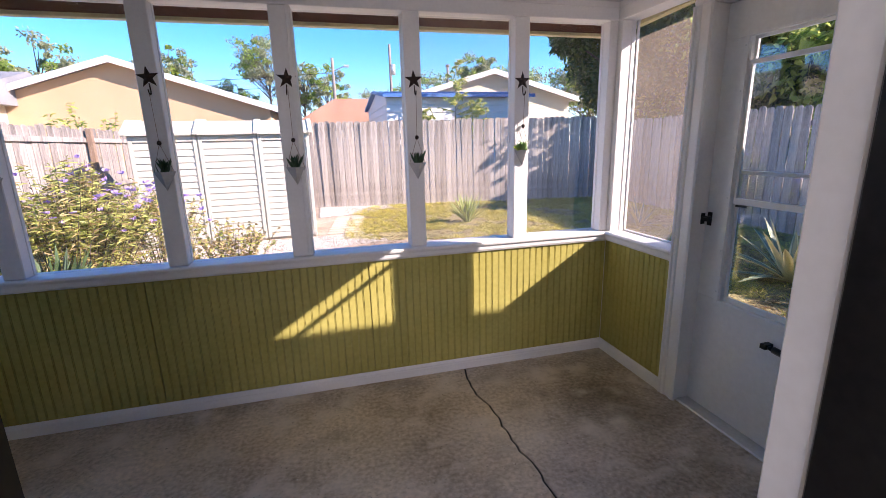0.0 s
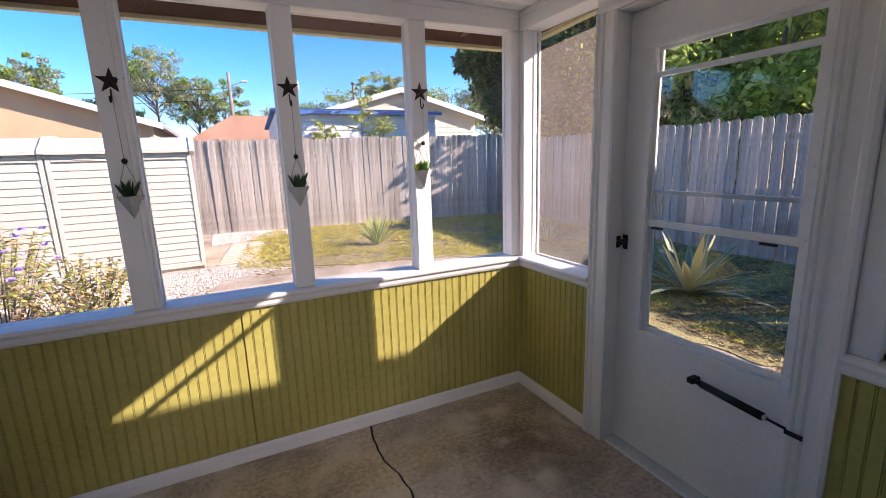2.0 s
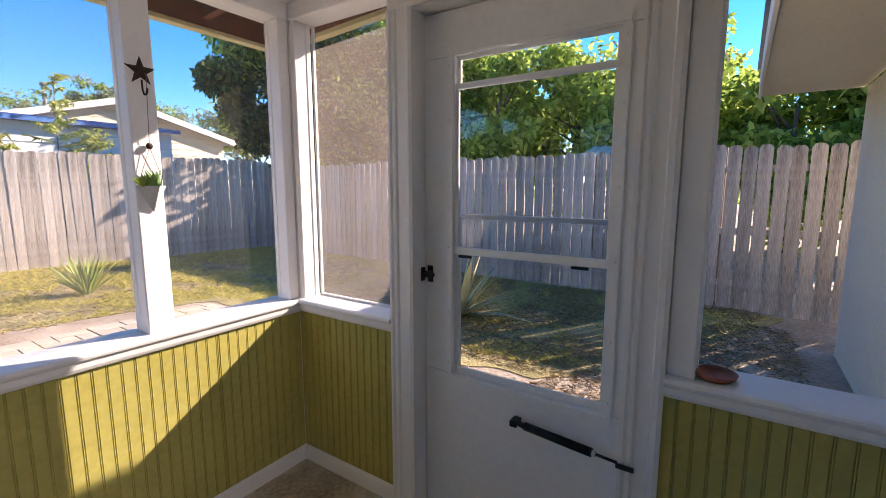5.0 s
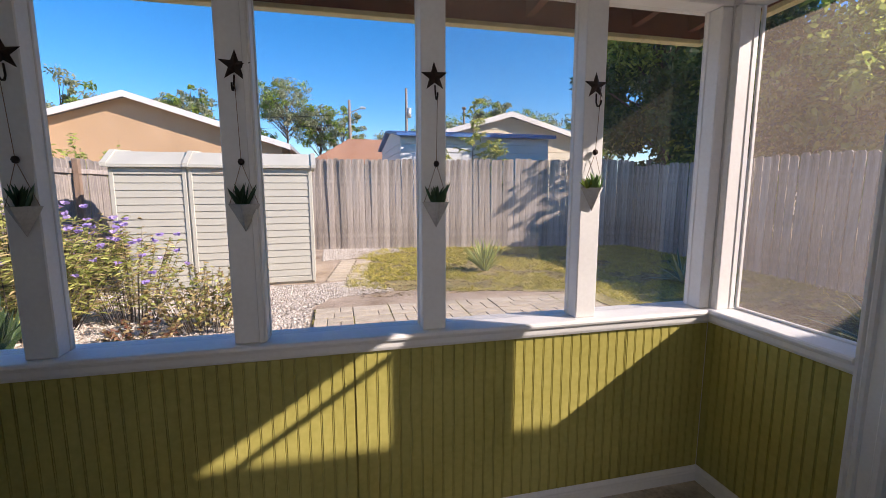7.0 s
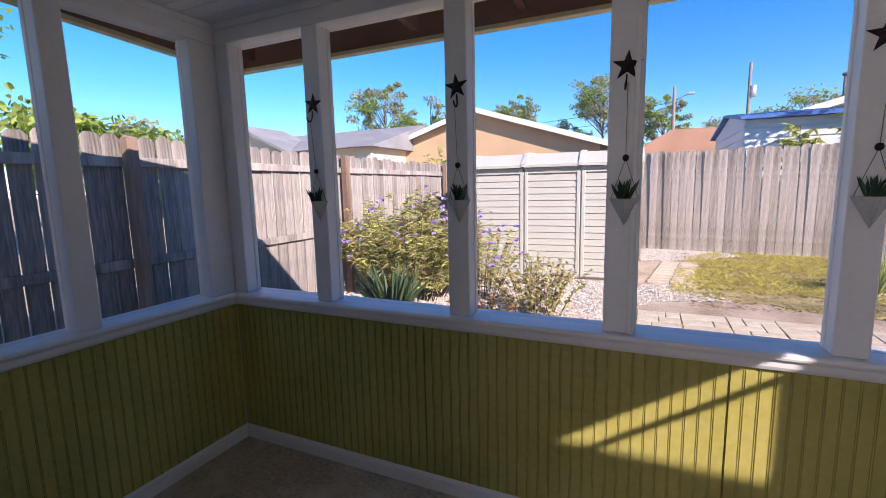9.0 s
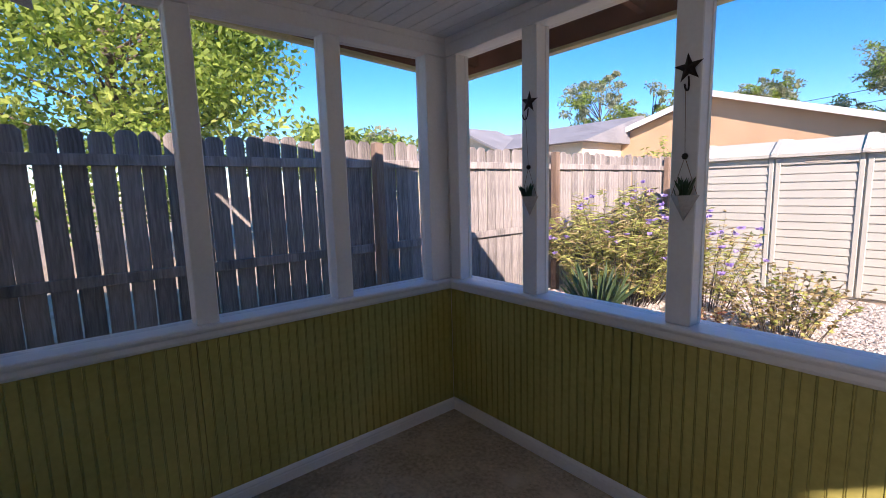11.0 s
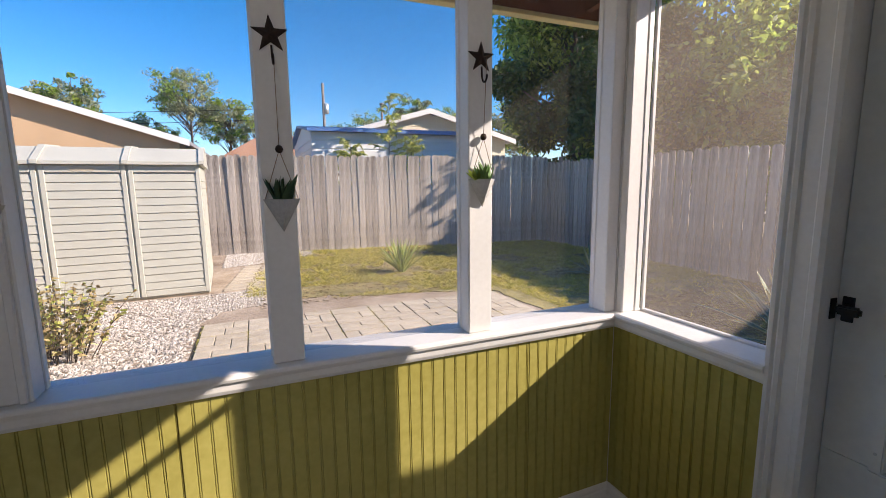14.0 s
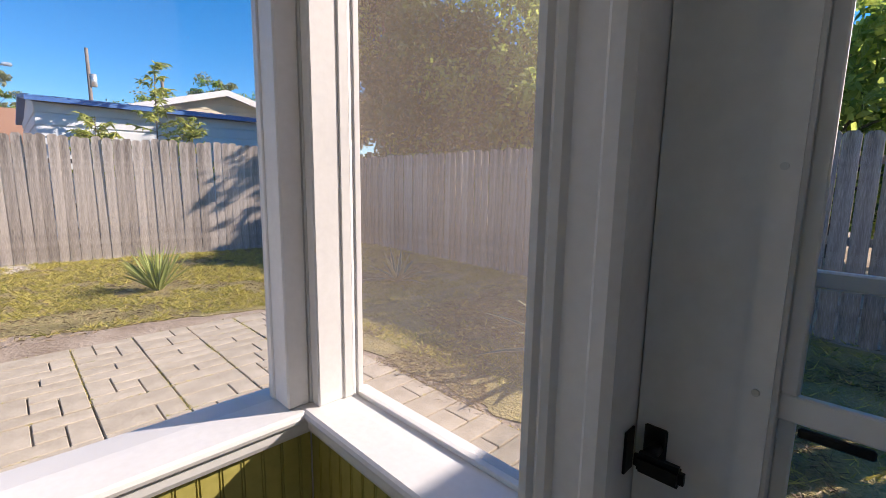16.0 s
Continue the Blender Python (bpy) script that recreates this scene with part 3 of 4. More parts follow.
part("jamb", box((0.506, 0.142, 0), (0.599, 0.422, 2.08), 0.003), BRONZE, back, "dark bronze door jamb")
slider = thing("door_2", "dark bronze sliding glass door, half open", "door", kind="structure")
for lo, hi in (((-0.10, 0.262, 0.02), (-0.050, 0.300, 2.06)), ((-0.80, 0.262, 0.02), (-0.74, 0.300, 2.06)), ((-0.74, 0.262, 0.02), (-0.10, 0.300, 0.10)), ((-0.74, 0.262, 1.98), (-0.10, 0.300, 2.06))):
    part("stile", box(lo, hi, 0.003), BRONZE, slider)
part("pane", box((-0.745, 0.278, 0.09), (-0.095, 0.284, 1.985), 0), GLASS, slider)
room = thing("house_room", "plain room of the house behind the porch", "room", kind="structure")
for name, lo, hi in (("floor", (-3, -4, -0.1), (3, 0.36, -0.002)), ("ceiling", (-3, -4, 2.45), (3, 0.14, 2.5)), ("wall", (-3.1, -4, 0), (-3, 0.14, 2.45)), ("wall", (3, -4, 0), (3.1, 0.1, 2.45)), ("wall", (-3.1, -4.1, 0), (3.1, -4, 2.45))):
    part(name, box(lo, hi, 0), PLASTER, room)
# the wing of the house that stands on beyond the porch; its eave shades the door
wing = thing("house_wing", "cream sided house wing beside the porch", "house")
part("wall", box((X1 + OUT + 0.002, -3.5, GROUND), (5.6, 0.135, 2.27), 0), SIDING, wing)
part("soffit", box((X1 + OUT + 0.01, 0.14, 2.28), (5.7, 0.85, 2.30), 0.002), SIDING, wing)
part("fascia", box((X1 + 0.42, 0.852, 2.26), (5.7, 0.875, 2.51), 0.003), FASCIA, wing)
part("roof", prism([(0.90, 2.533), (0.90, 2.567), (-4.0, 4.11), (-4.0, 4.01)], "x", X0 - 1.5, 5.75), SHINGLE, wing)

# ---- hanging decorations on the posts ----
def star_mesh():
    bm = bmesh.new()
    tip, rim = bm.verts.new((0, -0.016, 0)), []
    for k in range(10):
        r, a = (0.054 if k % 2 == 0 else 0.021), math.pi / 2 + k * math.tau / 10
        rim.append(bm.verts.new((r * math.cos(a), -0.002, r * math.sin(a))))
    rear = bm.verts.new((0, 0.0, 0))
    for k in range(10):
        bm.faces.new((tip, rim[k], rim[(k + 1) % 10]))
        bm.faces.new((rear, rim[(k + 1) % 10], rim[k]))
    bmesh.ops.recalc_face_normals(bm, faces=bm.faces)
    return bm


def hook_curve(points, radius, sides=6):
    bm = bmesh.new()
    for a, b in zip(points, points[1:]):
        rod(a, b, radius, sides=sides, bm=bm)
    return bm


def star_hook(x, m):
    s = thing("star_hook", "rusty iron star wall hook on a white post", "wall hook", "star hooks on the posts", m=m)
    part("star", star_mesh(), RUST, s)
    part("hook", hook_curve([(0, -0.006, -0.03), (0, -0.008, -0.066), (0, -0.018, -0.082), (0, -0.032, -0.084), (0, -0.042, -0.074), (0, -0.044, -0.062)], 0.0032), RUST, s)
    return s


def planter(m, leaf, bright):
    p = thing("hanging_planter", "pale cement wedge planter with a small succulent on twine", "planter", "hanging planters on the posts", m=m)
    bm = bmesh.new()
    v = [bm.verts.new(c) for c in ((-0.053, 0.0, 0), (0.053, 0.0, 0), (0.0, -0.066, 0), (0.0, -0.004, -0.098), (-0.043, -0.004, 0), (0.043, -0.004, 0), (0.0, -0.056, 0), (0, -0.006, -0.05))]
    for f in ((0, 3, 1), (0, 2, 3), (2, 1, 3), (0, 4, 6, 2), (2, 6, 5, 1), (1, 5, 4, 0), (4, 7, 6), (6, 7, 5), (5, 7, 4)):
        bm.faces.new([v[k] for k in f])
    bmesh.ops.recalc_face_normals(bm, faces=bm.faces)
    part("pot", bm, CEMENT, p)
    cord = hook_curve([(0, -0.034, 0.395), (0, -0.012, 0.14)], 0.0011, 5)
    for side in (-0.046, 0.046):
        rod((0, -0.012, 0.14), (side, -0.006, 0), 0.0011, sides=5, bm=cord)
    part("cord", cord, TWINE, p)
    part("bead", lathe([(0, -0.012), (0.008, -0.009), (0.0115, 0), (0.008, 0.009), (0, 0.012)], 12, m=pose(0, -0.012, 0.143)), RUST, p, "dark wooden bead")
    n = 22
    a = rng.uniform(0, math.tau, n)
    ways = np.stack([np.cos(a) * 0.55, np.sin(a) * 0.4 - 0.12, np.ones(n) * 1.1], 1)
    roots = np.stack([rng.uniform(-0.022, 0.022, n), rng.uniform(-0.034, -0.012, n), rng.uniform(-0.012, 0.0, n)], 1)
    for root, way in zip(roots, ways):
        leaves("leaf", [root], [way], rng.uniform(0.045, 0.092), 0.013, leaf, p, 0.05, 3)
    if bright:
        n = 16
        a = rng.uniform(0, math.tau, n)
        leaves("rosette", np.tile((-0.034, -0.022, -0.002), (n, 1)), np.stack([np.cos(a), np.sin(a) * 0.7, rng.uniform(0.5, 1.4, n)], 1), 0.045, 0.015, LIME_LEAF, p, 0.0, 3)
    return p


for x, lean, bright in ((-1.475, 4, False), (-0.735, -5, False), (-0.090, 3, False), (0.592, -2, False), (1.258, 0, True)):
    star_hook(x, pose(x, Y1 + 0.001, 1.85, 0, lean, 0))
    planter(pose(x + 0.004, Y1 + 0.001, 1.445 if bright else 1.392, 0, 0, 0), SUCCULENT_LIT if bright else SUCCULENT, bright)

saucer = thing("saucer", "round terracotta plant saucer on the window sill", "plant saucer", m=pose(1.955, 0.95, SILL + 0.001))
part("dish", lathe([(0, 0), (0.042, 0), (0.052, 0.009), (0.057, 0.020), (0.054, 0.021), (0.048, 0.011), (0.041, 0.006), (0, 0.005)], 28), TERRACOTTA, saucer)

# ---- ground ----
tagged(part("ground", box((-300, -200, GROUND - 0.4), (300, 400, GROUND - 0.012), 0), SOIL), "sandy soil of the yard", "ground", kind="structure")
LAWN = [(0.55, 7.75), (1.5, 7.25), (3.4, 6.80), (3.56, 6.4), (3.56, 4.2), (3.58, 3.2), (3.66, 2.2), (4.4, 1.4), (6.80, 0.4), (7.2, 6.0), (7.3, 10.9), (4.0, 11.5), (1.6, 11.8), (0.9, 10.6)]


def inside(p, poly):
    hit, j = np.zeros(len(p), bool), len(poly) - 1
    for i in range(len(poly)):
        (xi, yi), (xj, yj) = poly[i], poly[j]
        hit ^= ((yi > p[:, 1]) != (yj > p[:, 1])) & (p[:, 0] < (xj - xi) * (p[:, 1] - yi) / (yj - yi + 1e-12) + xi)
        j = i
    return hit


RAGGED = []                        # the lawn's worn edge
for (xa, ya), (xb, yb) in zip(LAWN, LAWN[1:] + LAWN[:1]):
    for k in range(12):
        x, y = xa + (xb - xa) * k / 12, ya + (yb - ya) * k / 12
        RAGGED.append((x + 0.16 * noise.noise((x * 3.1, y * 3.1, 0.0)), y + 0.22 * noise.noise((x * 3.1, y * 3.1, 8.0))))
tagged(part("lawn", prism(RAGGED, "z", GROUND - 0.03, GROUND - 0.004), TURF), "thin dry yellowish lawn", "lawn", kind="structure")
p = rng.uniform((0.2, 0.4), (7.4, 11.9), (200000, 2))
patch = np.array([noise.noise((float(a) * 0.9, float(b) * 0.9, 3.0)) + 0.5 * noise.noise((float(a) * 3, float(b) * 3, 9.0)) for a, b in p])
wide = [(x + (0.25 if x > 3 else -0.25), y) for x, y in LAWN]
tuft = np.array([noise.noise((float(a) * 7, float(b) * 7, 2.0)) for a, b in p])
tall = inside(p, wide) & (patch + 0.45 * tuft > -0.20) & ((p[:, 0] < 4.3 + 0.4 * patch) | (p[:, 1] > 6.0) | (rng.random(len(p)) < 0.3))
tuft = tuft[tall & ~inside(p, [(0.9, 8.05), (2.2, 7.9), (2.3, 7.3), (0.9, 7.2)])]
p = p[tall & ~inside(p, [(0.9, 8.05), (2.2, 7.9), (2.3, 7.3), (0.9, 7.2)])]
p, tuft = p[:110000], tuft[:110000]
n = len(p)
a = rng.uniform(0, math.tau, n)
leaves("grass", np.column_stack([p, np.full(n, GROUND - 0.006)]), np.stack([np.cos(a), np.sin(a), rng.uniform(0.25, 1.5, n)], 1), rng.uniform(0.035, 0.105, n) * (1 + 1.1 * np.clip(tuft, -0.5, 0.6)), rng.uniform(0.007, 0.019, n), GRASS, None, 0.2, 1, "low dry yellow green lawn grass", "stuff")["category"] = "grass"


def pebbles(name, spots, size, material, label, category):
    n = len(spots)
    shape = np.array([(1, 0, 0), (-1, 0, 0), (0, 1, 0), (0, -1, 0), (0, 0, 0.6), (0, 0, -0.6)], float)
    r = rng.uniform(0.5, 1.3, (n, 1, 1)) * size
    v = shape[None] * r * rng.uniform(0.6, 1.4, (n, 6, 1))
    a = rng.uniform(0, math.tau, n)
    c, s = np.cos(a)[:, None], np.sin(a)[:, None]
    v = np.stack([v[..., 0] * c - v[..., 1] * s, v[..., 0] * s + v[..., 1] * c, v[..., 2]], -1) + np.column_stack([spots, np.full(n, GROUND - 0.006)])[:, None]
    tri = np.array([(0, 2, 4), (2, 1, 4), (1, 3, 4), (3, 0, 4), (2, 0, 5), (1, 2, 5), (3, 1, 5), (0, 3, 5)])
    me = bpy.data.meshes.new(name)
    me.from_pydata(v.reshape(-1, 3).tolist(), [], (tri[None] + 6 * np.arange(n)[:, None, None]).reshape(-1, 3).tolist())
    return tagged(part(name, me, material), label, category, kind="stuff")


BED = [(-4.6, 3.4), (-0.12, 3.4), (-0.12, 6.7), (0.1, 7.1), (1.0, 7.4), (0.7, 8.3), (0.0, 8.1), (-4.6, 8.3)]
p = rng.uniform((-4.8, 3.2), (1.0, 8.4), (44000, 2))
pebbles("gravel", p[inside(p, BED)], 0.021, GRAVEL, "white crushed shell gravel bed", "gravel")
p = rng.uniform((-0.2, 9.9), (1.8, 12.0), (9000, 2))
pebbles("gravel", p[inside(p, [(-0.1, 10.3), (1.0, 10.6), (1.7, 11.3), (1.7, 12.0), (-0.1, 12.1)])], 0.023, GRAVEL, "white crushed shell gravel by the back fence", "gravel")
p = np.column_stack([rng.normal(3.6, 0.4, 700), rng.normal(2.4, 0.8, 700)])
pebbles("gravel", p[(p[:, 0] > 3.3) & (p[:, 1] > 0.95)], 0.007, GRAVEL, "fine pale grit on bare soil", "gravel")

p = np.column_stack([rng.uniform(2.2, 7.0, 52000), rng.uniform(0.4, 5.5, 52000)])
q = np.array([noise.noise((float(a) * 1.3, float(b) * 1.3, 5.0)) for a, b in p])
p = np.concatenate([p[(q > -0.12) & ((p[:, 0] > 3.4) | (p[:, 1] < 1.6))], rng.uniform((0.5, 7.0), (7.0, 11.4), (14000, 2))])
n = len(p)
a = rng.uniform(0, math.tau, n)
leaves("leaf_litter", np.column_stack([p, np.full(n, GROUND + 0.002)]), np.stack([np.cos(a), np.sin(a), rng.uniform(-0.05, 0.5, n)], 1), rng.uniform(0.03, 0.08, n), rng.uniform(0.008, 0.02, n), LITTER, None, 0.1, 1, "dry brown leaf litter and grass scraps", "stuff")["category"] = "leaf litter"

# ---- fences ----
def plank_mesh(w, h, wood):
    bm = prism([(-w / 2, 0), (w / 2, 0), (w / 2, h - 0.035), (w / 2 - 0.03, h), (-w / 2 + 0.03, h), (-w / 2, h - 0.035)], "y", -0.008, 0.008)
    me = mesh_of(bm, "plank")
    me.materials.append(wood)
    return me


def fence(label, a, b, height, gap, front, posts, post_mat=FENCE_POST, rails=(0.35, 1.0, 1.75), proud=0.0, wide=0.138, wood=FENCE):
    """A board fence from a to b. front: which side of the boards the rails and posts stand on (+1 or -1)."""
    a, b = Vector((*a, GROUND - 0.04)), Vector((*b, GROUND - 0.04))
    f = thing("fence", label, "fence", "garden fences", m=Matrix.Translation(a) @ (b - a).to_track_quat("X", "Z").to_matrix().to_4x4())
    long = (b - a).length
    meshes = [plank_mesh(wide, height + d, wood) for d in (-0.012, 0.0, 0.014)]
    n = int(long / (wide + gap))
    for i in range(n):
        part("plank", meshes[random.randrange(3)], None, f, "", pose((i + 0.5) * long / n, random.uniform(-0.005, 0.005), random.uniform(-0.012, 0.012), random.uniform(-0.4, 0.4), random.uniform(-0.35, 0.35), random.uniform(-1, 1)))
    for z in rails:
        part("rail", box((0, front * 0.030 - 0.019, z - 0.04), (long, front * 0.030 + 0.019, z + 0.04), 0.004), wood, f)
    for x in posts:
        part("post", box((x - 0.045, front * 0.10 - 0.045, 0.0), (x + 0.045, front * 0.10 + 0.045, height + proud), 0.006), post_mat, f)
    return f


fence("tall weathered grey board fence along the back", (-4.1, 12.65), (7.45, 10.85), 2.17, 0.006, 1, (0.1, 2.5, 4.9, 7.3, 9.7, 12.1))
fence("weathered grey dog-ear picket fence at the side", (7.45, 10.85), (6.62, -5.0), 2.02, 0.018, 1, (0.1, 2.5, 4.9, 7.3, 9.7, 12.1, 14.5))
fence("dark weathered board fence, toned down for shade, with rails and posts towards the porch", (-4.05, 12.65), (-3.98, -3.0), 2.01, 0.012, 1, (0.4, 2.92, 6.4, 9.31, 12.2, 15.0), rails=(0.95, 1.80), proud=-0.01, wood=FENCE_SHADED)

# ---- garden shed ----
shed = thing("garden_shed", "cream resin garden shed with louvred double doors", "shed", m=pose(-1.46, 8.16, GROUND - 0.012, 0, 0, 3))
SW, SD, SH = 1.33, 1.75, 1.80        # half width, depth, wall height
part("body", box((-SW, 0.03, 0), (SW, SD, SH), 0.02), RESIN, shed)
part("roof", prism([(-0.06, SH - 0.02), (-0.06, SH + 0.02), (0.30, SH + 0.21), (SD * 0.5, SH + 0.24), (SD - 0.25, SH + 0.21), (SD + 0.06, SH + 0.02), (SD + 0.06, SH - 0.02)], "x", -SW - 0.05, SW + 0.05), RESIN, shed)
for x in (-SW - 0.03, -0.375, 0.51, SW + 0.03):
    part("roof_rib", prism([(-0.075, SH - 0.01), (-0.07, SH + 0.035), (0.30, SH + 0.235), (SD * 0.5, SH + 0.262), (SD * 0.5, SH + 0.2), (0.30, SH + 0.19)], "x", x - 0.035, x + 0.035), RESIN, shed)
slat = mesh_of(prism([(0.0, 0.0), (-0.012, 0.004), (-0.014, 0.010), (-0.003, 0.101)], "x", -0.5, 0.5), "slat")
slat.materials.append(RESIN)
for x0, x1, kind in ((-SW, -0.385, "side_panel"), (-0.365, 0.50, "door"), (0.52, SW, "door")):
    bm = box((x0, 0.004, 0.04), (x0 + 0.055, 0.028, SH - 0.02), 0.006)
    box((x1 - 0.055, 0.004, 0.04), (x1, 0.028, SH - 0.02), 0.006, bm)
    box((x0 + 0.055, 0.006, SH - 0.12), (x1 - 0.055, 0.028, SH - 0.022), 0.006, bm)
    box((x0 + 0.055, 0.006, 0.04), (x1 - 0.055, 0.028, 0.12), 0.006, bm)
    d = part(kind, bm, RESIN, shed)
    for k in range(15):
        ob = part("slat", slat, None, d, "", pose((x0 + x1) / 2, 0.026, 0.125 + k * 0.1025))
        ob.scale = (x1 - x0 - 0.11, 1, 1)
part("label_plate", box((-0.06, -0.001, SH - 0.10), (0.18, 0.005, SH - 0.05), 0.002), PAVER, shed, "small beige label plate")
for k in range(15):
    ob = part("slat", slat, None, shed, "", pose(SW - 0.004, SD / 2, 0.125 + k * 0.1025, 0, 0, 90))
    ob.scale = (SD - 0.35, 1, 1)

# ---- plants ----
def clump(name, label, category, x, y, n, length, width, rise, material, droop=0.3, spread=0.05, steps=4, second=None):
    t = thing(name, label, category, m=pose(x, y, GROUND - 0.01))
    a = rng.uniform(0, math.tau, n)
    ways = np.stack([np.cos(a), np.sin(a), rng.uniform(rise[0], rise[1], n)], 1)
    roots = np.stack([np.cos(a) * spread * rng.uniform(0, 1, n), np.sin(a) * spread * rng.uniform(0, 1, n), np.zeros(n)], 1)
    leaves("foliage", roots, ways, rng.uniform(0.65, 1.0, n) * length, width, material, t, droop, steps)
    return t


clump("yucca", "small yellow green yucca in the lawn", "yucca", 2.77, 8.5, 85, 0.74, 0.024, (0.6, 4.5), YUCCA_LEAF, 0.14)
clump("sword_plant", "dark green sword leaved clump in the gravel bed", "garden plant", -2.75, 5.45, 70, 0.72, 0.045, (0.9, 4), SWORD_LEAF, 0.05, 0.16)


def agave(x, y, size, count):
    t = thing("agave", "variegated agave with cream edged leaves", "agave", m=pose(x, y, GROUND - 0.01))
    for k in range(count):
        a, up = k * 2.399, 0.16 + 1.2 * (k / count)
        long, w = size * (0.8 + 0.3 * random.random()), size * 0.058
        bm_in, bm_out = bmesh.new(), bmesh.new()
        for bm, ww, lift in ((bm_out, w, 0.0), (bm_in, w * 0.6, 0.006)):
            rows = []
            for s in range(7):
                f = s / 6
                wid = ww * (0.75 + 1.2 * f - 1.95 * f * f) + 0.001
                r, z = long * f * math.cos(up) + 0.03, long * (f * math.sin(up) - 0.22 * f * f * math.cos(up)) + lift
                rows.append([bm.verts.new((r, -wid, z + 0.35 * wid)), bm.verts.new((r, 0, z)), bm.verts.new((r, wid, z + 0.35 * wid))])
            for p, q in zip(rows, rows[1:]):
                for j in range(2):
                    bm.faces.new((p[j], p[j + 1], q[j + 1], q[j])).smooth = True
        turn = pose(0, 0, 0.03, 0, 0, math.degrees(a))
        leaf = part("leaf", bm_out, AGAVE_EDGE, t, "", turn)
        part("leaf_centre", bm_in, AGAVE_LEAF, leaf)
    return t


agave(4.75, 3.54, 0.86, 24)
agave(5.4, 6.75, 0.55, 20)


def bush(name, label, x, y, rx, ry, h, stems, per, leaf_len, leaf_w, mats, flowers=0, flower_mat=None, thick=0.006):
    t = thing(name, label, "shrub", m=pose(x, y, GROUND - 0.01))
    wood = bmesh.new()
    roots, ways, blossoms = [], [], []
    for k in range(stems):
        a, r = rng.uniform(0, math.tau), math.sqrt(rng.uniform(0, 1))
        foot = Vector((math.cos(a) * r * rx * 0.45, math.sin(a) * r * ry * 0.45, 0))
        head = Vector((math.cos(a) * r * rx, math.sin(a) * r * ry, h * rng.uniform(0.55, 1.0) * (1 - 0.3 * r * r)))
        mid = foot.lerp(head, 0.55) + Vector((0, 0, h * 0.08))
        rod(foot, mid, thick, thick * 0.7, 4, wood)
        rod(mid, head, thick * 0.7, thick * 0.3, 4, wood)
        for j in range(per):
            f = rng.uniform(0.15, 1.0)
            q = foot.lerp(mid, f / 0.55) if f < 0.55 else mid.lerp(head, (f - 0.55) / 0.45)
            b = rng.uniform(0, math.tau)
            roots.append(q)
            ways.append((math.cos(b), math.sin(b), rng.uniform(-0.2, 0.9)))
        blossoms.append(head)
    part("stems", wood, BARK, t)
    cut = np.arange(len(roots)) % len(mats)
    for i, m in enumerate(mats):
        pick = np.where(cut == i)[0]
        leaves("foliage", np.array(roots)[pick], np.array(ways)[pick], rng.uniform(0.6, 1.2, len(pick)) * leaf_len, leaf_w, m, t, 0.3, 2)
    if flowers:
        spots = np.array(blossoms)[rng.integers(0, len(blossoms), flowers)] + rng.normal(0, 0.05, (flowers, 3)) + (0, 0, 0.02)
        fr, fw = np.repeat(spots, 5, 0), []
        for k in range(flowers):
            tilt = rng.normal(0, 0.5, 2)
            for j in range(5):
                fw.append((math.cos(j * 1.2566) + tilt[0], math.sin(j * 1.2566) + tilt[1], 0.4))
        leaves("blossoms", fr, np.array(fw), 0.052, 0.046, flower_mat, t, 0.1, 2, "violet blossoms")
    return t


bush("flowering_shrub", "tall loose shrub with violet flowers in the gravel bed", -3.0, 6.35, 1.15, 0.75, 1.55, 250, 50, 0.115, 0.018, (BUSH_LEAF, BUSH_LEAF, ROSE_LEAF), 85, PETAL)
bush("flowering_shrub", "sparse arm of the violet flowered shrub", -2.05, 6.6, 0.6, 0.4, 1.25, 60, 30, 0.10, 0.016, (BUSH_LEAF, ROSE_LEAF), 34, PETAL, 0.004)
bush("rose_bush", "thin pale rose bush with reddish leaves in the gravel", -1.15, 6.05, 0.62, 0.45, 0.80, 60, 26, 0.055, 0.030, (ROSE_LEAF, ROSE_LEAF, BUSH_LEAF), 0, None, 0.004)
bush("rose_bush", "low red leaved rose bush in the gravel", -1.55, 5.55, 0.35, 0.3, 0.38, 30, 18, 0.05, 0.028, (RED_LEAF, ROSE_LEAF), 0, None, 0.004)
bush("weed_bush", "small shrub behind the tall fence", -5.6, 13.7, 1.2, 0.4, 3.1, 60, 40, 0.14, 0.05, (BUSH_LEAF, LIME_LEAF))


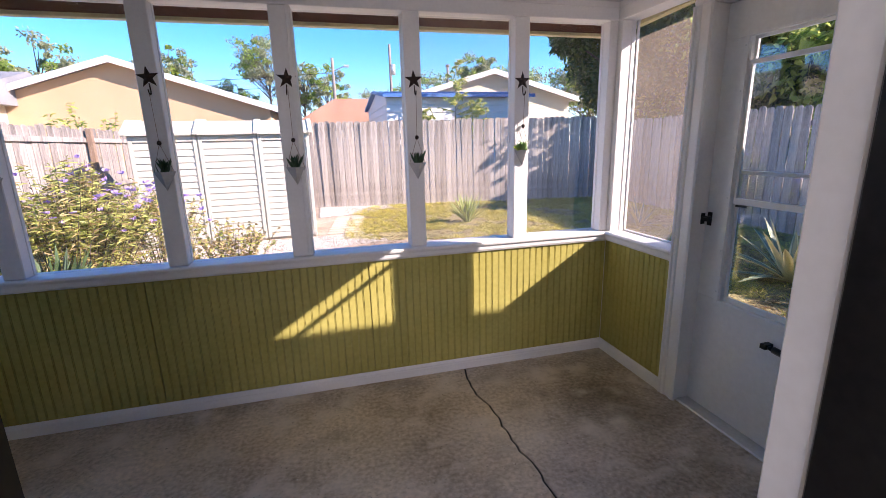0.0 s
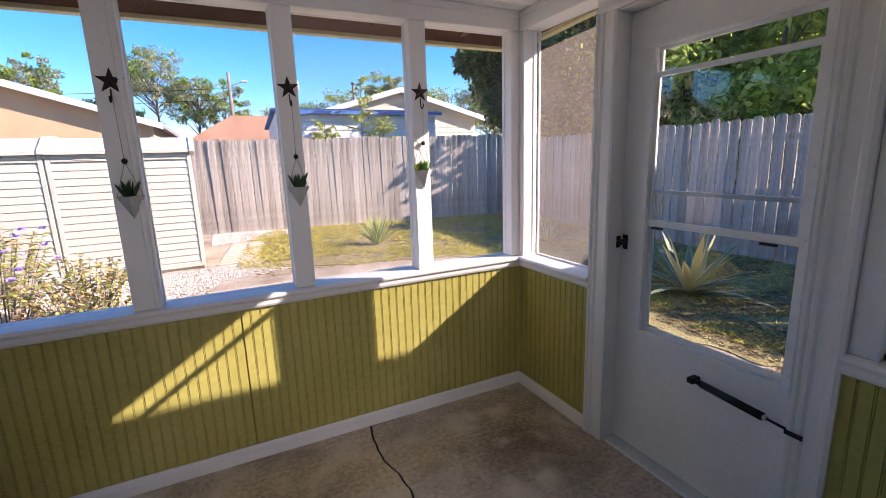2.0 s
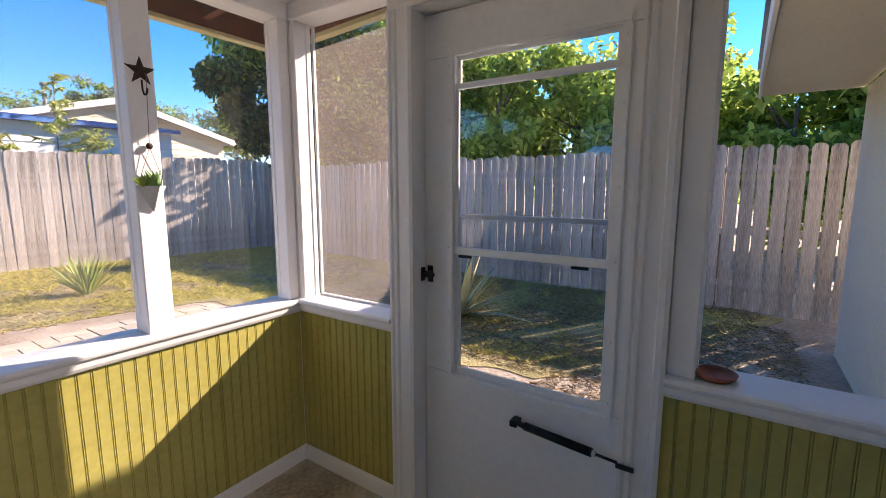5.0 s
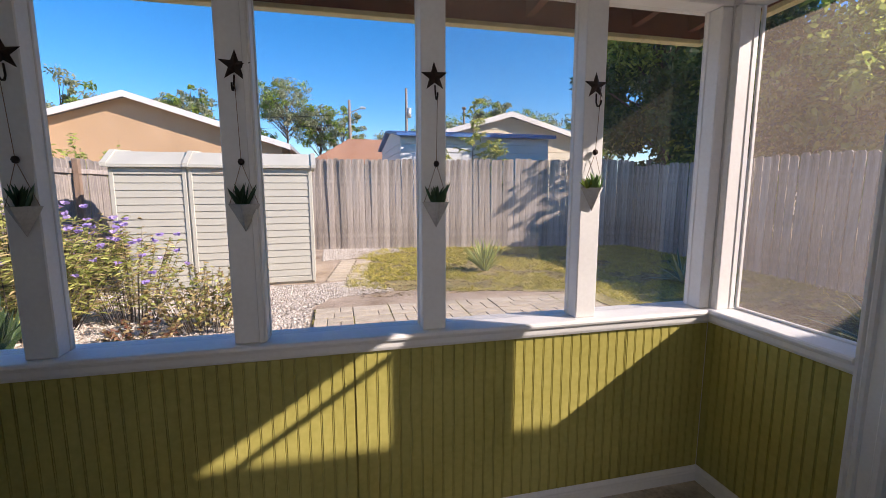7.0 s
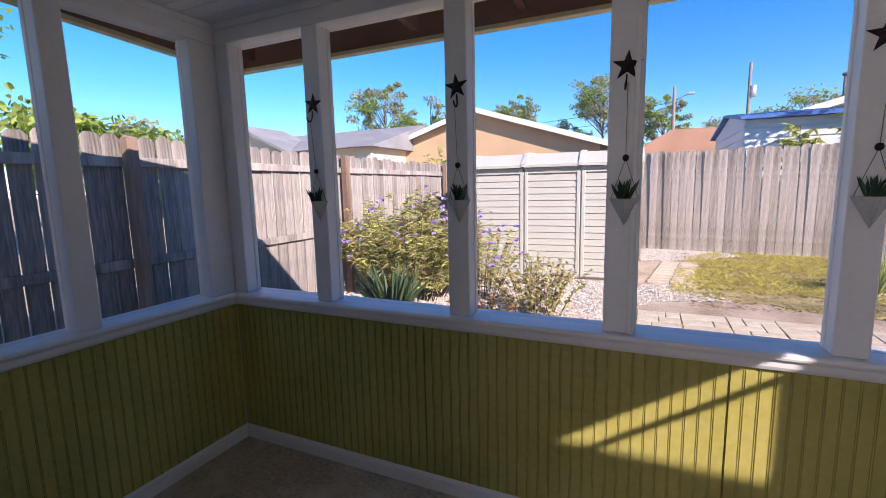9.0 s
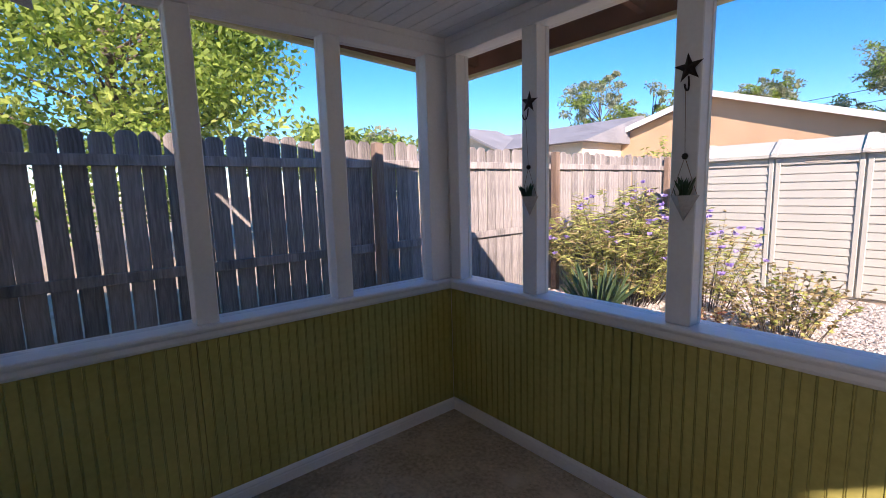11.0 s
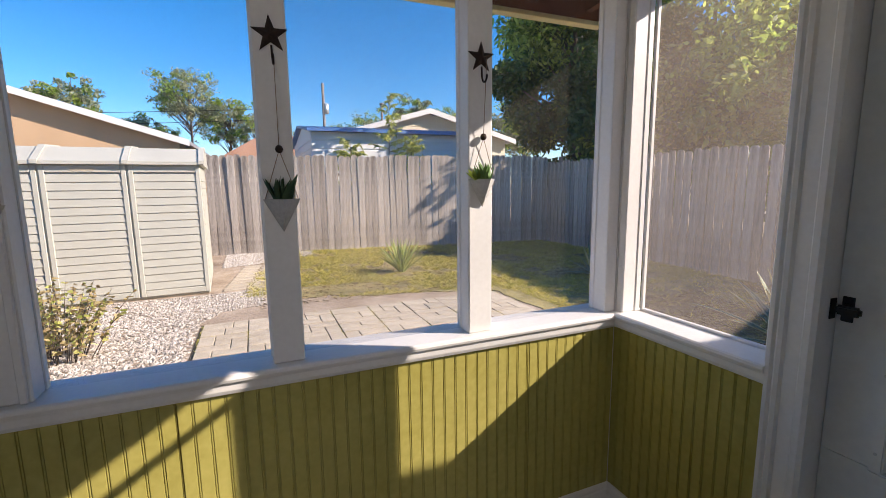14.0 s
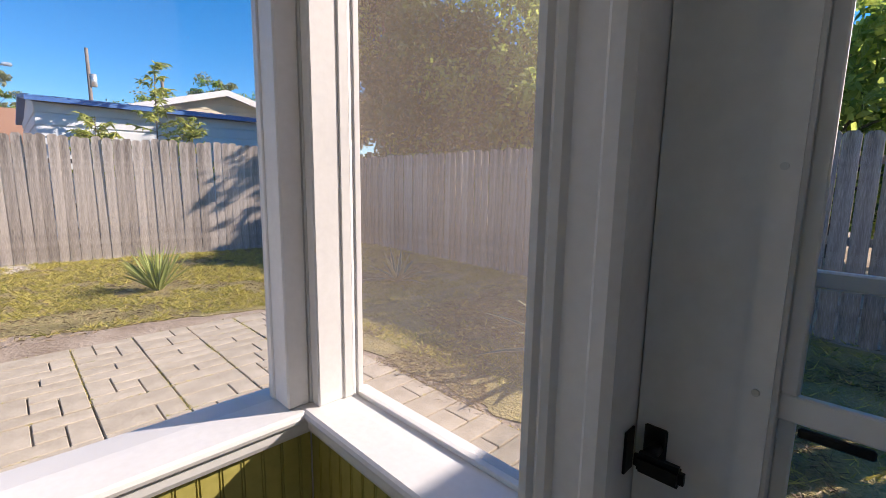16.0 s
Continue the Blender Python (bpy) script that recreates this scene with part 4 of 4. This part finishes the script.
def tree(name, label, x, y, height, radius, clear_trunk, count, size, mats, clumps=26, trunk=0.16, flat=0.75, group="", tuft=(0.22, 0.42)):
    """A tapered trunk with limbs, and a crown of leaf clumps with gaps."""
    t = thing(name, label, "tree", group, m=pose(x, y, GROUND - 0.05))
    wood = bmesh.new()
    lean = rng.normal(0, 0.3, 2)
    top = Vector((lean[0], lean[1], height * 0.8))
    rod((0, 0, 0), top * 0.5, trunk, trunk * 0.65, 9, wood)
    rod(top * 0.5, top, trunk * 0.65, trunk * 0.2, 8, wood)
    mid = (height + clear_trunk) / 2
    centres = []
    for k in range(clumps):
        v = ball(1)[0] * rng.uniform(0.45, 1.0)
        c = Vector((v[0] * radius, v[1] * radius, mid + v[2] * (height - clear_trunk) / 2))
        centres.append(c)
        if k % 2 == 0:
            f = max(0.25, min(0.9, (c.z - 0.5) / height))
            rod(top * f, c, trunk * 0.25, trunk * 0.06, 5, wood)
    part("trunk", wood, BARK, t)
    per = count // clumps
    for i, m in enumerate(mats):
        roots, ways = [], []
        for k in range(i, clumps, len(mats)):
            r = radius * rng.uniform(*tuft)
            v = ball(per) * (rng.uniform(0, 1, (per, 1)) ** 0.45) * r
            v[:, 2] *= flat
            roots.append(v + np.array(centres[k]))
            ways.append(ball(per) + (0, 0, 0.15))
        roots, ways = np.concatenate(roots), np.concatenate(ways)
        leaves("crown", roots, ways, rng.uniform(0.7, 1.4, len(roots)) * size, size * 0.6, m, t, 0.25, 2)
    return t


# the two southmost trees are unseen, added to shade the right of the yard
SIDE = ((15.0, 9.2, 7.4, 2.8, 1.0), (14.2, 5.6, 6.3, 2.6, 0.7), (13.6, 2.6, 5.6, 2.2, 0.5), (13.4, 0.2, 4.3, 1.9, 0.4), (14.2, -2.2, 5.4, 2.5, 0.4), (14.0, -5.6, 5.8, 2.5, 0.5), (12.8, 10.6, 8.4, 3.0, 0.8), (12.6, 7.4, 5.7, 2.3, 0.6), (16.8, 3.4, 6.0, 2.6, 0.8))
for x, y, h, r, c in SIDE:
    tree("broadleaf_tree", "leafy green tree behind the side fence", x, y, h, r, c, 9500, 0.20, (TREE_LEAF, LIME_LEAF, LIME_LEAF), 46, group="trees behind the side fence")
tree("shade_tree", "large dark leafed tree behind the fence corner", 10.6, 13.4, 8.8, 3.6, 0.9, 52000, 0.165, (DARK_LEAF, DARK_LEAF, TREE_LEAF), 64, 0.22, tuft=(0.16, 0.34))
tree("shade_tree", "low dark leafed tree behind the fence corner", 11.4, 12.4, 5.2, 2.9, 0.2, 30000, 0.165, (DARK_LEAF, DARK_LEAF, TREE_LEAF), 52, 0.14, tuft=(0.18, 0.36))
tree("broadleaf_tree", "bright sunlit leafy tree behind the side fence", -11.8, 2.0, 8.6, 3.5, 1.0, 34000, 0.135, (LIME_LEAF, TREE_LEAF, TREE_LEAF), 64)
tree("broadleaf_tree", "bright distant leafy tree", -24, 13.0, 5.6, 3.2, 1.5, 3500, 0.35, (LIME_LEAF, TREE_LEAF), 22)
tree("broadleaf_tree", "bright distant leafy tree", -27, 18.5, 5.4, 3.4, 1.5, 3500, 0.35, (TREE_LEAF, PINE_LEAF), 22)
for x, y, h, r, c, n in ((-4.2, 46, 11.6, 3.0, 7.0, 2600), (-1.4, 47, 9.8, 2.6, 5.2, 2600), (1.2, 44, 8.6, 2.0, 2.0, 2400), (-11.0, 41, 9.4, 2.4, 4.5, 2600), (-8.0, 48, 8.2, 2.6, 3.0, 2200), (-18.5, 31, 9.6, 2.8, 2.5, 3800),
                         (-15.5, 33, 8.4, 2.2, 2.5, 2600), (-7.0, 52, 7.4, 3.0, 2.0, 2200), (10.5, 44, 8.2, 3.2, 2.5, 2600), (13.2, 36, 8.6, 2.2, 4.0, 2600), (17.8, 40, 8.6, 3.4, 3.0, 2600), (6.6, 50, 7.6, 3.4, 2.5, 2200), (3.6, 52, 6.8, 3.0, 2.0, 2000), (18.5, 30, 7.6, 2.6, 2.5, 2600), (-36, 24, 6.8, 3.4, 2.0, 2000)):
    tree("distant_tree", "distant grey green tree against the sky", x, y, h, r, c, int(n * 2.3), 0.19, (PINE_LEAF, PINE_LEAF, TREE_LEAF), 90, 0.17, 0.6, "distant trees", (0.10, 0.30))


def sapling(x, y, h):
    t = thing("sapling", "thin feathery sapling behind the back fence", "sapling", m=pose(x, y, GROUND))
    wood, roots, ways = rod((0, 0, 0), (0.1, 0, h), 0.025, 0.006, 6), [], []
    for k in range(34):
        z = h * rng.uniform(0.5, 1.0)
        a, r = rng.uniform(0, math.tau), 0.75 * (1.15 - z / h) + 0.12
        q = Vector((0.1 * z / h, 0, z))
        e = q + Vector((math.cos(a) * r, math.sin(a) * r, 0.12))
        rod(q, e, 0.006, 0.002, 4, wood)
        for j in range(26):
            f = rng.uniform(0.2, 1)
            roots.append(q.lerp(e, f))
            ways.append((rng.normal(), rng.normal(), rng.normal(0, 0.4)))
    part("trunk", wood, BARK, t)
    leaves("foliage", np.array(roots), np.array(ways), 0.13, 0.04, BUSH_LEAF, t, 0.3, 2)


sapling(3.85, 13.0, 3.75)
sapling(4.35, 12.7, 2.65)
sapling(2.75, 12.8, 2.6)

# ---- houses beyond the fences ----
def gable_house(label, x0, x1, apex, y, depth, eave, top, wall_mat, roof_mat, over=0.35, lines=0.0):
    h = thing("house", label, "house", "houses beyond the fences")
    front = [(x0, GROUND), (x1, GROUND), (x1, eave), (apex, top), (x0, eave)]
    part("wall", prism(front, "y", y, y + depth), wall_mat, h)
    for a, b in (((x0 - over, eave - over * (top - eave) / (apex - x0)), (apex, top)), ((apex, top), (x1 + over, eave - over * (top - eave) / (x1 - apex)))):
        part("roof", prism([(a[0], a[1] + 0.01), (b[0], b[1] + 0.01), (b[0], b[1] + 0.14), (a[0], a[1] + 0.14)], "y", y - over, y + depth + over), roof_mat, h)
        part("rake_board", prism([(a[0], a[1] - 0.06), (b[0], b[1] - 0.06), (b[0], b[1] + 0.16), (a[0], a[1] + 0.16)], "y", y - over - 0.05, y - over - 0.002), FASCIA, h, "white rake board")
    if lines:
        z = 2.0
        while z < top - 0.15:
            half = (1 - max(0.0, z - eave) / (top - eave))
            part("board", box((apex - (apex - x0) * half + 0.02, y - 0.022, z), (apex + (x1 - apex) * half - 0.02, y - 0.001, z + lines * 0.93), 0.004), wall_mat, h)
            z += lines
    return h


gable_house("peach stucco house gable with a white rake", -12.3, -1.8, -7.05, 20.0, 9.0, 3.02, 4.68, STUCCO, SHINGLE)
gable_house("cream sided house gable behind the fence", 3.95, 11.75, 7.8, 20.2, 9.0, 3.4, 4.5, SIDING, SHINGLE, 0.35, 0.24)
pipe = thing("vent_pipe", "roof vent pipe on the cream house", "vent pipe")
part("pipe", rod((6.1, 21.5, 3.9), (6.1, 21.5, 4.95), 0.055), POLE, pipe)
part("cap", rod((6.1, 21.5, 4.95), (6.1, 21.5, 5.05), 0.10), POLE, pipe)
h = thing("house", "low house with a pale grey hip roof", "house", "houses beyond the fences")
part("wall", box((-24.0, 17.0, GROUND), (-10.6, 25.0, 3.2), 0), SIDING, h)
part("gable", prism([(-20.4, 3.2), (-15.0, 3.2), (-17.7, 4.35)], "y", 16.6, 18.0), SIDING, h)
part("roof", prism([(16.5, 3.15), (21.0, 4.45), (25.5, 3.15)], "x", -24.5, -10.2), SHINGLE, h)
for a, b in (((-20.9, 3.02), (-17.7, 4.42)), ((-17.7, 4.42), (-14.5, 3.02))):
    part("gable_roof", prism([a, b, (b[0], b[1] + 0.12), (a[0], a[1] + 0.12)], "y", 16.3, 19.5), SHINGLE, h)
h = thing("house", "distant house with a brown shingle roof", "house", "houses beyond the fences")
part("wall", box((-1.1, 30.4, GROUND), (4.9, 36.0, 2.9), 0), SIDING, h)
part("roof", prism([(-1.5, 2.85), (5.3, 2.85), (3.7, 4.35), (1.1, 4.35)], "y", 30.0, 36.4), SHINGLE_RED, h)
barn = thing("metal_barn", "white sheet steel garage with a blue metal roof", "outbuilding", m=pose(0.57, 0, 0) @ Matrix.Diagonal((0.862, 1, 1, 1)))
part("wall", prism([(13.9, GROUND), (19.0, GROUND), (19.0, 2.84), (16.4, 3.20), (13.9, 2.84)], "x", 1.72, 7.0), STEEL_WHITE, barn)
for k in range(11):
    part("rib", box((1.70, 13.872, 0.3 + k * 0.235), (7.0, 13.899, 0.3 + k * 0.235 + 0.20), 0.008), STEEL_WHITE, barn)
    part("end_rib", box((1.692, 13.95, 0.3 + k * 0.235), (1.719, 18.95, 0.3 + k * 0.235 + 0.20), 0.008), STEEL_WHITE, barn)
part("roof", prism([(13.62, 2.84), (16.4, 3.22), (16.4, 3.28), (13.62, 2.93)], "x", 1.55, 7.15), STEEL_BLUE, barn)
part("roof", prism([(16.4, 3.22), (19.3, 2.80), (19.3, 2.86), (16.4, 3.28)], "x", 1.55, 7.15), STEEL_BLUE, barn)
for k in range(24):
    part("seam", prism([(13.60, 2.935), (16.4, 3.285), (16.4, 3.297), (13.60, 2.948)], "x", 1.62 + k * 0.238, 1.66 + k * 0.238), STEEL_BLUE, barn)
tin = thing("carport", "small grey tin roof behind the side fence", "carport")
tin_way = pose(11.0, 3.4, 2.26, 0, -14, 0)
part("roof", box((-0.5, -0.55, -0.02), (0.5, 0.55, 0.02), 0.004), ALUMINIUM, tin, "", tin_way)
for k in range(6):
    part("seam", box((-0.52, -0.53 + k * 0.205, 0.021), (0.52, -0.50 + k * 0.205, 0.05), 0.004), ALUMINIUM, tin, "", tin_way)
for x in (10.65, 11.35):
    for y in (2.95, 3.85):
        part("post", box((x - 0.04, y - 0.04, GROUND - 0.02), (x + 0.04, y + 0.04, 2.24 - (x - 11.0) * -0.24 - 0.03), 0.004), FENCE_POST, tin)


def pole(x, y, h, arm):
    t = thing("utility_pole", "grey wooden utility pole", "utility pole", "utility poles", m=pose(x, y, GROUND - 0.1))
    part("shaft", rod((0, 0, 0), (0, 0, h), 0.15, 0.10, 10), POLE, t)
    if arm:
        part("lamp_arm", rod((0, 0, h - 0.9), (0.9, -0.3, h - 0.55), 0.04), ALUMINIUM, t)
        part("lamp_head", box((0.75, -0.5, h - 0.66), (1.15, -0.2, h - 0.5), 0.04, segments=2), ALUMINIUM, t)
    else:
        part("transformer", rod((0.22, 0, h - 2.4), (0.22, 0, h - 1.6), 0.2, sides=12), ALUMINIUM, t)


pole(1.35, 35.0, 7.75, True)
pole(6.3, 40.0, 9.8, False)
wires = thing("power_lines", "thin power lines between the utility poles", "power line")
for za, zb in ((6.6, 6.2), (5.9, 5.4)):
    bm, last = None, None
    for k in range(13):
        f = k / 12
        q = (1.35 + (-46) * f, 35.0 + 6 * f, za + (zb - za) * f - 1.3 * 4 * f * (1 - f) * 0.5)
        if last:
            bm = rod(last, q, 0.016, sides=4, bm=bm)
        last = q
    part("wire", bm, BLACK, wires)

# ---- pavers, laid last ----
patio = thing("patio", "patio of tan concrete pavers with grassy joints", "paving", kind="structure")
part("bed", box((-0.10, 1.70, GROUND - 0.05), (3.49, 6.61, GROUND - 0.008), 0), DIRT, patio)
PAVER_SIZES = {}


def paver_mesh(wide, deep):
    if (wide, deep) not in PAVER_SIZES:
        me = mesh_of(box((-wide / 2 + 0.0045, -deep / 2 + 0.0065, -0.03), (wide / 2 - 0.0045, deep / 2 - 0.0065, 0.007), 0.004), "paver")
        me.materials.append(PAVER)
        PAVER_SIZES[wide, deep] = me
    return PAVER_SIZES[wide, deep]


UNIT = 0.1475                      # a slab is three units, split into blocks
SPLITS = (((0, 0, 2, 1), (2, 0, 1, 2), (0, 1, 1, 2), (1, 1, 1, 1), (1, 2, 2, 1)), ((0, 0, 3, 1), (0, 1, 1.5, 1), (1.5, 1, 1.5, 1), (0, 2, 3, 1)), ((0, 0, 1.5, 1.5), (1.5, 0, 1.5, 1.5), (0, 1.5, 2, 1.5), (2, 1.5, 1, 1.5)), ((0, 0, 2, 1.5), (2, 0, 1, 1.5), (0, 1.5, 3, 1.5)))
for col in range(8):
    for row in range(11):
        x, y = -0.07 + col * 0.4435, 1.72 + row * 0.4435
        if x < 2.0 and y < 2.9:
            continue
        sag, turn = random.uniform(-0.003, 0.003), random.uniform(-0.6, 0.6)
        for bx, by, w, d in random.choice(SPLITS):
            part("paver", paver_mesh(w * UNIT, d * UNIT), None, patio, "", pose(x + (bx + w / 2) * UNIT, y + (by + d / 2) * UNIT, GROUND + sag + random.uniform(-0.001, 0.001), random.uniform(-0.5, 0.5), random.uniform(-0.5, 0.5), turn * 0.5))
path = thing("garden_path", "short path of tan pavers beside the shed", "paving", kind="structure")
for k in range(9):
    for j in range(2):
        part("paver", paver_mesh(0.30, 0.215), None, path, "", pose(0.18 + j * 0.31 + 0.03 * k, 8.35 + k * 0.228, GROUND, 0, 0, random.uniform(-1.5, 1.5)))
n = 4500
q = np.column_stack([rng.uniform(-0.05, 3.45, n), rng.uniform(3.0, 6.58, n)])
along = rng.random(n) < 0.75
q[along, 0] = -0.07 + np.round((q[along, 0] + 0.07) / 0.4435) * 0.4435 + rng.normal(0, 0.006, along.sum())
q[~along, 1] = 1.72 + np.round((q[~along, 1] - 1.72) / 0.4435) * 0.4435 + rng.normal(0, 0.007, (~along).sum())
keep = np.array([noise.noise((float(a) * 1.7, float(b) * 1.7, 1.0)) for a, b in q]) > -0.12
q = q[keep]
n = len(q)
a = rng.uniform(0, math.tau, n)
leaves("joint_grass", np.column_stack([q, np.full(n, GROUND - 0.002)]), np.stack([np.cos(a), np.sin(a), np.ones(n)], 1), 0.028, 0.012, GRASS, patio, 0.2, 1, "grass in the paver joints", "stuff")
